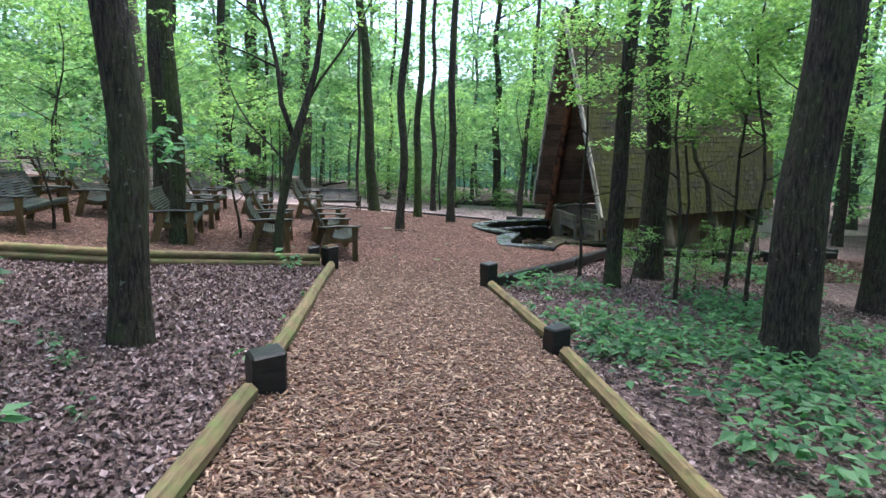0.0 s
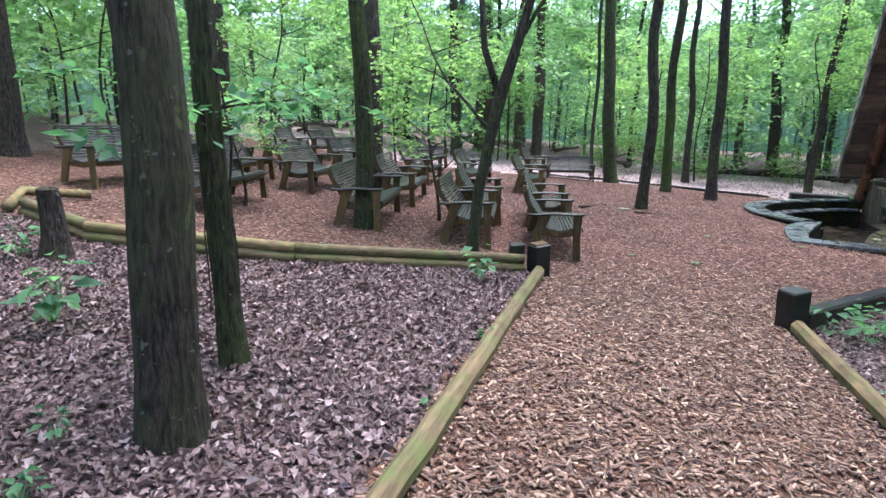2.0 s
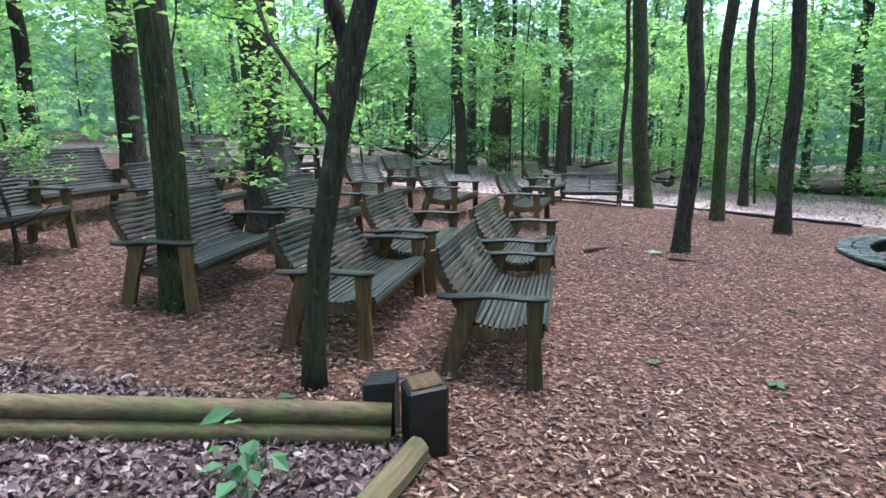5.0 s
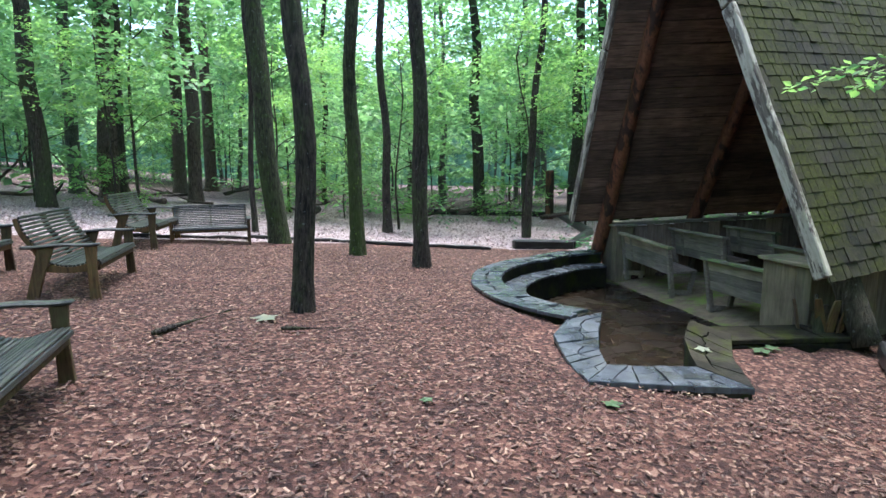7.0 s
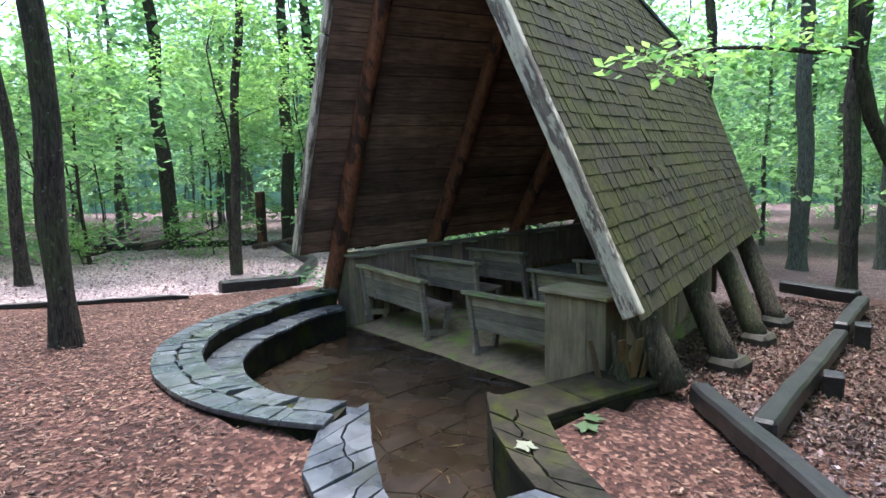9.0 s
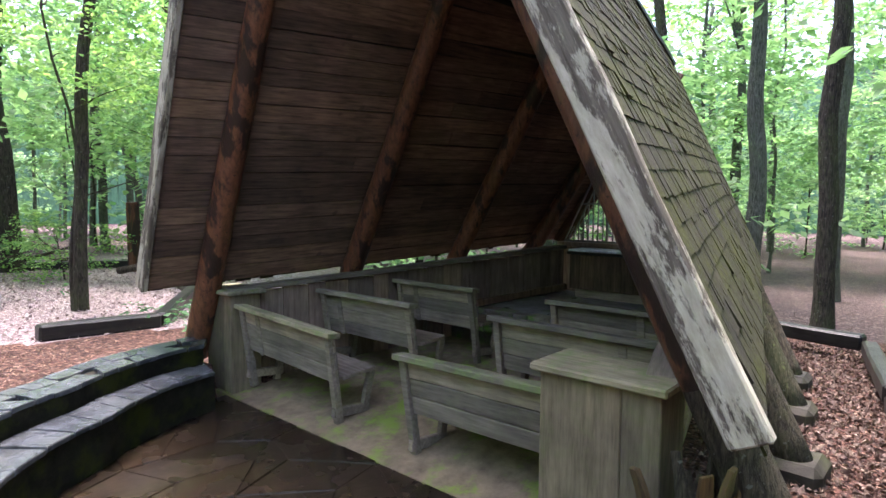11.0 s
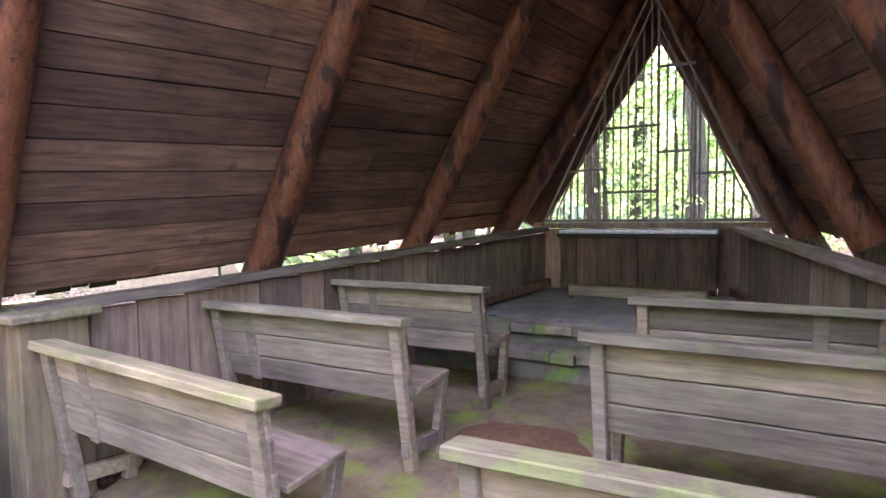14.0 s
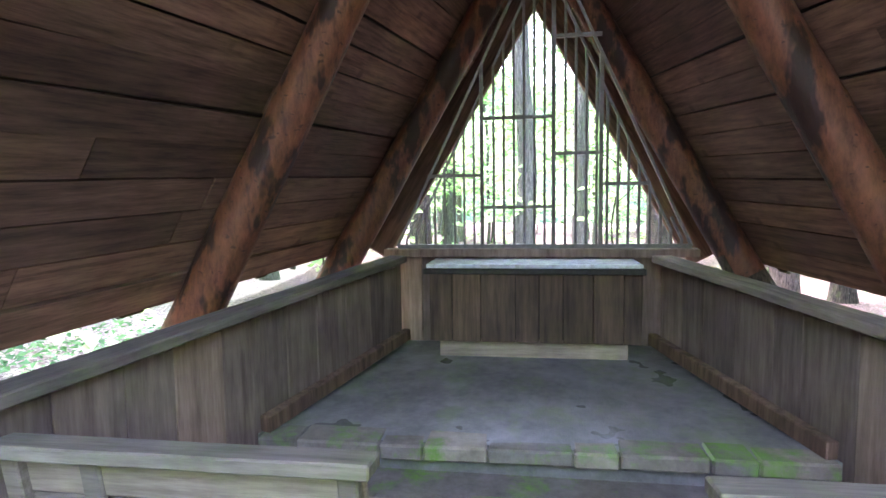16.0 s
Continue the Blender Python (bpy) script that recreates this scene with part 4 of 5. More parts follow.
def build_floor():
    bm = bmesh.new()
    prism(bm, [(-0.1, -2.35), (1.0, wall_line(-1, 1.0) - 0.02), (1.0, wall_line(1, 1.0) + 0.02), (-0.1, 2.3)], lambda u: -0.9, floor_z)
    prism(bm, [(1.0, wall_line(-1, 1.0) - 0.02), (STEP_2 + 0.4, wall_line(-1, 3.1) - 0.02), (STEP_2 + 0.4, wall_line(1, 3.1) + 0.02), (1.0, wall_line(1, 1.0) + 0.02)], lambda u: -0.9, floor_z)
    bmesh.ops.remove_doubles(bm, verts=bm.verts[:], dist=0.001)
    ob = part("chapel_floor", bm, SLAB)
    tagged(ob, "worn concrete floor stained brown and green with moss", "floor", kind="structure")
    bm = bmesh.new()
    prism(bm, [(STEP_1, wall_line(-1, STEP_1) + 0.03), (STEP_2 + 0.02, wall_line(-1, STEP_2) + 0.03), (STEP_2 + 0.02, wall_line(1, STEP_2) - 0.03), (STEP_1, wall_line(1, STEP_1) - 0.03)], lambda u: -0.6, lambda u: -0.1)
    step = tagged(part("altar_step", bm, MOSS_STEP), "shallow stone step green with moss before the altar", "step", kind="structure")
    rng = random.Random(77)
    for u0, deep, top in ((STEP_1 - 0.05, 0.16, -0.085), (STEP_2 - 0.05, 0.17, 0.046)):
        v, end = wall_line(-1, u0) + 0.06, wall_line(1, u0) - 0.06
        while v < end - 0.05:
            w = min(rng.uniform(0.18, 0.46), end - v)
            bm = bmesh.new()
            box(bm, (deep + rng.uniform(-0.03, 0.03), w - 0.005, 0.075), bevel=0.01)
            rough_up(bm, 0.006, 7.0, v * 9 + u0)
            o = part("edging_stone", bm, MOSS_STEP, step)
            o.matrix_basis = Matrix.Translation(at(u0 + deep / 2, v + w / 2, top - 0.0375 + rng.uniform(-0.004, 0.006))) @ pose(0, 0, 0, 0, 0, -8)
            v += w
    bm = bmesh.new()
    prism(bm, [(STEP_2, wall_line(-1, STEP_2) + 0.03), (4.69, wall_line(-1, 4.69) + 0.03), (4.69, wall_line(1, 4.69) - 0.03), (STEP_2, wall_line(1, STEP_2) - 0.03)], lambda u: -0.6, platform_z)
    tagged(part("altar_platform", bm, PLATFORM), "raised stone platform in front of the altar", "platform", kind="structure")


def floor_dirt():
    """A low drift of brown leaf mould on the chapel floor."""
    bm = bmesh.new()
    rings = []
    for k in range(5):
        f = k / 4
        ring = []
        for i in range(22):
            a = 2 * math.pi * i / 22
            r = 0.34 * f * (1 + 0.3 * noise.noise((math.cos(a) * 1.4, math.sin(a) * 1.4, 6)) + 0.2 * noise.noise((math.cos(a) * 5, math.sin(a) * 5, 2)))
            u, v = 1.62 + 0.8 * r * math.cos(a), 0.1 + 1.15 * r * math.sin(a)
            ring.append(bm.verts.new(at(u, v, floor_z(u) + 0.03 * (1 - f * f) - 0.004)))
        rings.append(ring)
    for p, q in zip(rings, rings[1:]):
        for i in range(22):
            bm.faces.new((p[i], p[(i + 1) % 22], q[(i + 1) % 22], q[i]))
    tagged(part("leaf_mould", bm, plain("brown_leaf_mould", (0.17, 0.088, 0.05), 0.9), None, "", True), "low drift of brown leaf mould on the floor", "leaf mould")


def build_altar():
    altar = thing("altar", Matrix.Identity(4), "board-clad altar with a pale grey stone top", "altar")
    rng = random.Random(2)
    z0, z1 = 0.22, 0.7
    u0, u1 = 4.3, 4.64
    v, end = -0.74, 0.7
    while v < end:
        w = min(rng.choice((0.12, 0.16, 0.2, 0.24)), end - v)
        if w < 0.04:
            break
        bm = bmesh.new()
        box(bm, (0.03 + rng.uniform(0, 0.01), w - 0.004, z1 - z0), bevel=0.003)
        part("board", bm, ALTAR_WOOD, altar).matrix_basis = Matrix.Translation(at(u0, v + w / 2, (z0 + z1) / 2)) @ pose(0, 0, 0, 0, 0, -8)
        v += w
    for vv in (-0.73, 0.69):
        bm = bmesh.new()
        box(bm, (u1 - u0 - 0.03, 0.03, z1 - z0), bevel=0.003)
        part("side_panel", bm, ALTAR_WOOD, altar).matrix_basis = Matrix.Translation(at((u0 + u1) / 2 + 0.02, vv, (z0 + z1) / 2)) @ pose(0, 0, 0, 0, 0, -8)
    bm = bmesh.new()
    box(bm, (u1 - u0 - 0.05, 1.38, z1 - z0 - 0.02))
    part("body", bm, BLACK, altar).matrix_basis = Matrix.Translation(at((u0 + u1) / 2 + 0.01, -0.02, (z0 + z1) / 2)) @ pose(0, 0, 0, 0, 0, -8)
    for name, s, z, mat, lab in (("plinth", (0.26, 1.3, 0.16), 0.15, PEW, "pale stone plinth"), ("frame", (0.42, 1.5, 0.04), 0.715, BLACK, "dark wooden edge"), ("top", (0.4, 1.46, 0.03), 0.75, ALTAR_TOP, "pale grey stone slab")):
        bm = bmesh.new()
        box(bm, s, bevel=0.006)
        o = part(name, bm, mat, altar, lab)
        o.matrix_basis = Matrix.Translation(at(4.47, -0.01, z)) @ pose(0, 0, 0, 0, 0, -8)


def build_grille():
    """Iron bars in the gable above the altar."""
    g = thing("window_grille", Matrix.Identity(4), "triangular dark iron window grille with uneven bars", "grille")
    u, z0, apex = 4.7, 0.855, 3.15
    left, right, mid = 1.02, -1.15, -0.1

    def top(v):
        return z0 + (apex - z0) * ((left - v) / (left - mid) if v > mid else (v - right) / (mid - right))

    def upright(v, za, zb, w, name="bar"):
        if zb - za > 0.03:
            bar(name, at(u, v, za), at(u, v, zb), w, w, IRON, g, (1, 0, 0), 0.001)

    mains = (0.36, -0.17, -0.51)
    for v in mains:
        upright(v, z0, top(v) - 0.01, 0.028, "mullion")
    vs = [left - 0.075 * k for k in range(1, 29)]
    for v in vs:
        if v > right + 0.05 and min(abs(v - m) for m in mains) > 0.03:
            zt = max(z0 + 0.05, top(v) - 0.2)
            upright(v, z0, zt, 0.018)
            inner = min(mid, v + 0.075) if v < mid else max(mid, v - 0.075)
            bar("bent_end", at(u, v, zt), at(u, inner, min(zt + 0.16, top(inner) - 0.02)), 0.018, 0.018, IRON, g, (1, 0, 0), 0.001)
    for v0, v1, z in ((0.36, -0.17, 1.81), (0.36, -0.17, 1.15), (left - 0.25, 0.36, 1.39), (-0.17, -0.51, 2.38), (-0.17, -0.51, 1.54), (-0.51, -0.86, 1.31)):
        bar("crossbar", at(u, v0, z), at(u, v1, z), 0.03, 0.026, IRON, g, bevel=0.001)
    bar("sill", at(u, left, z0), at(u, right, z0), 0.035, 0.03, IRON, g, bevel=0.001)
    for v in (left, right):
        bar("slope_bar", at(u, v, z0), at(u, mid, apex), 0.02, 0.02, IRON, g, (1, 0, 0), 0.001)


def build_pew(u, v0, v1, label, dz=0.0, roll=0.0, group="pews in the chapel"):
    """A plank pew; v0 is its aisle end. It faces the altar."""
    lo, hi = min(v0, v1), max(v0, v1)
    z = floor_z(u + 0.2) + dz
    L = hi - lo
    pew = thing("pew", Matrix.Translation(at(u, (lo + hi) / 2, z)) @ pose(0, 0, 0, roll, 0, -8), label, "pew", group)
    lean = 9
    top = 0.8

    def piece(name, size, loc, mat, ry=0.0, rx=0.0, lab=""):
        bm = bmesh.new()
        box(bm, size, bevel=0.006)
        if size[1] > 0.6:
            for k in range(1, 6):
                bmesh.ops.bisect_plane(bm, geom=bm.verts[:] + bm.edges[:] + bm.faces[:], plane_co=(0, -size[1] / 2 + size[1] * k / 6, 0), plane_no=(0, 1, 0))
            rough_up(bm, 0.004, 3, u * 7 + lo)
        o = part(name, bm, mat, pew, lab)
        o.matrix_basis = pose(*loc, rx, ry, 0)
        return o

    piece("cap", (0.13, L + 0.04, 0.045), (0.0, 0, top), PEW_CAP if "mossy" in label else PALE_CAP, 6, 0, "mossy top rail" if "mossy" in label else "pale worn top rail")
    for zc, h in ((0.715, 0.133), (0.578, 0.133), (0.44, 0.135)):
        piece("back_board", (0.03, L - 0.02, h), (0.13 - (zc - 0.06) * 0.16, 0, zc), PEW, -lean)
    piece("seat", (0.36, L - 0.03, 0.035), (0.31, 0, 0.42), PEW, -3)
    wall_end = L / 2 - 0.3 if (lo + hi) > 0 else -L / 2 + 0.3
    piece("batten", (0.025, 0.07, 0.42), (0.035, wall_end, 0.57), PEW, -lean)
    for y in (-L / 2 + 0.05, L / 2 - 0.05):
        piece("back_post", (0.07, 0.06, 0.84), (0.06, y, 0.4), PEW, -lean)
        piece("front_leg", (0.07, 0.05, 0.42), (0.42, y, 0.2), PEW, 12)
        piece("foot_rail", (0.4, 0.045, 0.08), (0.25, y, 0.1), PEW, 6)
    return pew


def build_chapel():
    roof = build_roof()
    build_frame()
    build_walls()
    build_floor()
    floor_dirt()
    build_altar()
    build_grille()
    build_pew(0.02, 0.5, 1.96, "weathered grey plank pew with a green mossy top rail", 0.0, 2.6)
    build_pew(0.92, 0.45, 1.84, "weathered grey plank pew with a pale top rail")
    build_pew(1.85, 0.45, 1.62, "short weathered grey plank pew close to the steps")
    build_pew(0.04, -0.3, -1.95, "leaning grey plank pew with a green mossy top rail", -0.05, -1.0)
    build_pew(0.98, -0.43, -1.86, "weathered grey plank pew with a pale top rail")
    build_pew(1.82, -0.47, -1.64, "short weathered grey plank pew close to the steps")
    return roof


chapel_roof = build_chapel()


# ---------------- slatted benches ----------------
def bench_side(points, thick, y):
    """A sawn side board of one bench end, its outline given in x and z."""
    bm = bmesh.new()
    near = [bm.verts.new((x, y - thick / 2, z)) for x, z in points]
    far = [bm.verts.new((x, y + thick / 2, z)) for x, z in points]
    n = len(points)
    bm.faces.new(near)
    bm.faces.new(far[::-1])
    for k in range(n):
        bm.faces.new((near[k], far[k], far[(k + 1) % n], near[(k + 1) % n]))
    bmesh.ops.recalc_face_normals(bm, faces=bm.faces[:])
    bmesh.ops.bevel(bm, geom=bm.edges[:], offset=0.005, segments=1, affect="EDGES")
    return bm


def back_line(f):
    """The hollowed back of the bench, f from seat to top: x and z."""
    return 0.235 - 0.235 * f - 0.028 * math.sin(f * math.pi) + 0.012 * math.sin(f * 2 * math.pi), 0.375 + 0.465 * f


def seat_line(f):
    """The scooped seat, f from its rear to its front edge."""
    return 0.265 + 0.42 * f, 0.36 - 0.038 * math.sin(min(1.0, f * 1.25) * math.pi) + 0.02 * f


def build_bench():
    """A slatted bench; its origin is below the top of its back at one end, x is the way it faces, y runs along it."""
    b = thing("slatted_bench", Matrix.Identity(4), "weathered grey-green slatted wooden bench standing on wood chips", "bench", "slatted benches")
    L = 1.46

    def slat(name, x, z, ang, wide, seed):
        bm = bmesh.new()
        box(bm, (wide, L, 0.02), bevel=0.005)
        for s in (-0.3, 0.0, 0.3):
            bmesh.ops.bisect_plane(bm, geom=bm.verts[:] + bm.edges[:] + bm.faces[:], plane_co=(0, s * L, 0), plane_no=(0, 1, 0))
        rough_up(bm, 0.004, 3, seed)
        part(name, bm, BENCH, b).matrix_basis = pose(x, L / 2, z, 0, ang, 0)

    n = 13
    for k in range(n):
        f = k / (n - 1)
        x, z = back_line(f)
        x0, z0 = back_line(f - 0.02)
        x1, z1 = back_line(f + 0.02)
        slat("back_slat", x, z, math.degrees(math.atan2(z1 - z0, x0 - x1)), 0.03, k * 1.7)
    for k in range(12):
        f = k / 11
        x, z = seat_line(f)
        x0, z0 = seat_line(f - 0.03)
        x1, z1 = seat_line(f + 0.03)
        slat("seat_slat", x, z, -math.degrees(math.atan2(z1 - z0, x1 - x0)), 0.03, k * 2.3 + 40)
    slat("seat_slat", 0.7, 0.352, 78, 0.036, 91.0)
    bar("front_rail", (0.672, 0.03, 0.305), (0.672, L - 0.03, 0.305), 0.03, 0.065, BENCH_LEG, b, bevel=0.006)
    bar("rear_rail", (0.235, 0.03, 0.315), (0.235, L - 0.03, 0.315), 0.035, 0.08, BENCH_LEG, b, bevel=0.006)
    for y, s in ((0.0, -1), (L, 1)):
        yo, yi = y + s * 0.028, y - s * 0.022
        # the arm, dished along its top and rounded at its ends
        bm = bmesh.new()
        box(bm, (0.72, 0.095, 0.032), bevel=0.012)
        for k in range(1, 9):
            bmesh.ops.bisect_plane(bm, geom=bm.verts[:] + bm.edges[:] + bm.faces[:], plane_co=(-0.36 + 0.08 * k, 0, 0), plane_no=(1, 0, 0))
        for v in bm.verts:
            g = v.co.x / 0.36
            v.co.z += 0.007 * math.cos(g * 4.2) + 0.006 * g
            v.co.y *= 1.0 - 0.22 * max(0.0, g) ** 4 - 0.3 * max(0.0, -g) ** 3
        part("arm", bm, BENCH, b, "grey dished armrest").matrix_basis = pose(0.36, yo, 0.552)
        front = [(0.59, -0.06), (0.695, -0.06), (0.672, 0.3), (0.69, 0.535), (0.575, 0.535), (0.585, 0.3)]
        part("front_leg", bench_side(front, 0.042, yo), BENCH_LEG, b, "brown weathered leg")
        rear = [(-0.01, -0.06), (0.105, -0.06), (0.2, 0.27), (0.3, 0.535), (0.16, 0.535), (0.09, 0.3)]
        part("back_leg", bench_side(rear, 0.042, yo), BENCH_LEG, b, "brown weathered splayed leg")
        stile = [(back_line(k / 6)[0] - 0.012, back_line(k / 6)[1]) for k in range(7)] + [(back_line(k / 6)[0] - 0.075 + 0.02 * k / 6, back_line(k / 6)[1] - 0.01) for k in range(6, -1, -1)]
        part("back_support", bench_side(stile, 0.038, yi), BENCH_LEG, b)
        rail = [(seat_line(k / 5)[0], seat_line(k / 5)[1] - 0.012) for k in range(6)] + [(0.66, 0.28), (0.42, 0.255), (0.2, 0.275), (0.19, 0.33)]
        part("seat_support", bench_side(rail, 0.038, yi), BENCH_LEG, b)
    stile = [(back_line(k / 6)[0] - 0.012, back_line(k / 6)[1]) for k in range(7)] + [(back_line(k / 6)[0] - 0.065, back_line(k / 6)[1] - 0.01) for k in range(6, -1, -1)]
    part("back_support", bench_side(stile, 0.038, L / 2), BENCH_LEG, b)
    return b


# x, y, turn, tilt along the bench
BENCHES = [
    (0.63, 9.84, 0, 0), (0.58, 11.6, -2, 0), (0.34, 15.5, -4, 0), (0.5, 18.9, -8, 0),
    (-0.5, 9.82, 1, 0), (-0.44, 11.45, 3, 0), (-1.0, 15.6, -4, 0),
    (-2.02, 10.1, 2, 2), (-1.95, 12.25, 2, 1), (-2.2, 15.4, -3, 0),
    (-4.25, 9.75, -4, 3.5), (-3.75, 12.3, -2, 2), (-3.7, 14.9, -4, 0), (-5.0, 11.7, -5, 2),
    (-6.1, 10.1, -9, 0), (-5.5, 15.4, -6, 0), (-2.6, 18.6, -8, 0), (-5.2, 17.6, -8, 0),
]


def place_benches():
    first = build_bench()
    done = False
    for x, y, turn, tilt in BENCHES + [(1.3, 20.2, -88, 0)]:
        c = (x + 0.35, y + 0.73) if turn > -50 else (x + 0.73, y - 0.35)
        m = pose(x, y, ground_z(*c) - 0.012 * tilt, tilt, 0, turn)
        if turn < -50:
            m = m @ Matrix.Diagonal((0.9, 0.86, 0.78, 1))
        if not done:
            first.matrix_basis = m
            done = True
        else:
            copy_thing(first, m)


place_benches()


# ---------------- trees ----------------
def leaf_cloud(rng, centre, spread, count, size, verts=None, faces=None):
    """Leaves in flat sprays about a centre."""
    verts = [] if verts is None else verts
    faces = [] if faces is None else faces
    sprays = max(1, count // 14)
    for _ in range(sprays):
        while True:
            p = Vector((rng.uniform(-1, 1), rng.uniform(-1, 1), rng.uniform(-1, 1)))
            if 0.15 < p.length < 1:
                break
        c = Vector((p.x * spread[0], p.y * spread[1], p.z * spread[2])) + Vector(centre)
        d = rng.uniform(0, 6.3)
        droop = rng.uniform(-0.35, 0.1)
        reach = rng.uniform(3.0, 5.5) * size
        for k in range(14):
            f = (k + rng.random()) / 14
            along = Vector((math.cos(d), math.sin(d), droop * f)) * reach * f
            side = rng.choice((-1, 1))
            off = Vector((-math.sin(d), math.cos(d), 0)) * side * size * rng.uniform(0.1, 1.1)
            yaw = d + side * rng.uniform(0.3, 1.1)
            s = size * rng.uniform(0.7, 1.3)
            m = Matrix.Translation(c + along + off + Vector((0, 0, rng.gauss(0, 0.35) * size))) @ Euler((rng.gauss(0, 0.4), rng.gauss(0.15, 0.35), yaw)).to_matrix().to_4x4()
            leaf_faces(verts, faces, m, s, s * rng.uniform(0.5, 0.7), s * rng.uniform(-0.05, 0.15))
    return verts, faces


def limb(bm, start, direction, length, r, rng, sag=0.1, sides=6):
    pts, p, d = [Vector(start)], Vector(start), Vector(direction).normalized()
    n = 6
    for k in range(n):
        d = (d + Vector((rng.uniform(-0.22, 0.22), rng.uniform(-0.22, 0.22), rng.uniform(-0.12, 0.2) - sag * 0.3))).normalized()
        p = p + d * length / n
        pts.append(p.copy())
    tube(bm, pts, [r * (1 - 0.8 * k / n) for k in range(n + 1)], sides)
    return pts


def trunk_mesh(height, r, lean, rng, knobs=0.14, sides=14, crook=0.1):
    bm = bmesh.new()
    n = 22 if sides > 10 else 10
    pts, radii = [], []
    sx, sy = rng.uniform(0, 50), rng.uniform(0, 50)
    for k in range(n):
        f = (k / (n - 1)) ** 1.3
        z = -0.25 + f * height
        w = crook * min(1.0, f * 6)
        pts.append((lean[0] * z + w * (1 + 3 * f) * noise.noise((sx, z * 0.45, 0)), lean[1] * z + w * (1 + 3 * f) * noise.noise((sy, z * 0.45, 5)), z))
        flare = 1 + 0.5 * math.exp(-max(0, z + 0.1) / 0.16)
        radii.append(r * flare * (1 - 0.6 * f))
    tube(bm, pts, radii, sides, knobs, sx)
    return bm, pts


def tall_tree(x, y, r, lean=(0, 0), height=15.0, bark=None, seed=0, label="", crown=True, group="trees of the clearing", low=()):
    rng = random.Random(seed * 77 + 13)
    t = thing("tree", pose(x, y, ground_z(x, y)), label or "slim dark-barked forest tree with a high leafy crown", "tree", group)
    bm, pts = trunk_mesh(height, r, lean, rng)
    for k in range(5):
        p = pts[-2 - k % 5]
        a = rng.uniform(0, 6.3)
        limb(bm, p, (math.cos(a), math.sin(a), 0.7), rng.uniform(2, 3.5), r * 0.3, rng)
    part("trunk", bm, bark or BARK, t, "", True)
    if crown:
        o = new("crown", rng.choice(HIGH_CROWNS))
        o.parent = t
        o.matrix_basis = pose(pts[-1][0], pts[-1][1], height, 0, 0, rng.uniform(0, 360))
    for z in low:
        o = new("lower_crown", rng.choice(LOW_CROWNS))
        o.parent = t
        o.matrix_basis = pose(lean[0] * z + rng.uniform(-1, 1), lean[1] * z + rng.uniform(-1, 1), z, 0, 0, rng.uniform(0, 360)) @ Matrix.Scale(rng.uniform(1.0, 1.6), 4)
    return t


def crown_mesh(name, seed, blobs, count, size, spread, rise, material):
    rng = random.Random(seed)
    verts, faces = [], []
    for k in range(blobs):
        a = rng.uniform(0, 6.3)
        d = spread * math.sqrt(rng.random())
        c = (d * math.cos(a), d * math.sin(a), rng.uniform(-rise, rise))
        s = rng.uniform(0.7, 1.3)
        leaf_cloud(rng, c, (s * spread * 0.38, s * spread * 0.38, s * 0.45), count // blobs, size, verts, faces)
    me = bpy.data.meshes.new(name)
    me.from_pydata(verts, [], faces)
    me.materials.append(material)
    return me


HIGH_CROWNS = [crown_mesh("high_crown", 100 + k, 8, 420, 0.34, 3.2, 2.4, FOLIAGE) for k in range(3)]
LOW_CROWNS = [crown_mesh("low_crown", 200 + k, 18, 1150, 0.2, 2.1, 2.0, FOLIAGE_HAZED) for k in range(5)]
NEAR_CROWNS = [crown_mesh("near_crown", 300 + k, 14, 2600, 0.105, 1.5, 1.1, FOLIAGE) for k in range(3)]


def sapling(x, y, height, seed, crowns, label, group, scale=1.0, r=0.035, lean=(0, 0), centre=None):
    """A thin understorey tree with limbs that reach into its leaves."""
    rng = random.Random(seed * 31 + 5)
    t = thing("young_tree", pose(x, y, ground_z(x, y)), label, "tree", group)
    bm, pts = trunk_mesh(height, r, lean, rng, 0.08, 8, 0.12)
    for k in range(5):
        p = pts[4 + k % 5]
        a = rng.uniform(0, 6.3)
        limb(bm, p, (math.cos(a), math.sin(a), 0.5), rng.uniform(0.9, 1.7) * scale, r * 0.5, rng, sides=5)
    part("trunk", bm, BARK, t, "", True)
    o = new("crown", rng.choice(crowns))
    o.parent = t
    z = centre if centre is not None else height * 0.75
    o.matrix_basis = pose(lean[0] * z, lean[1] * z, z, 0, 0, rng.uniform(0, 360)) @ Matrix.Scale(scale, 4)
    return t


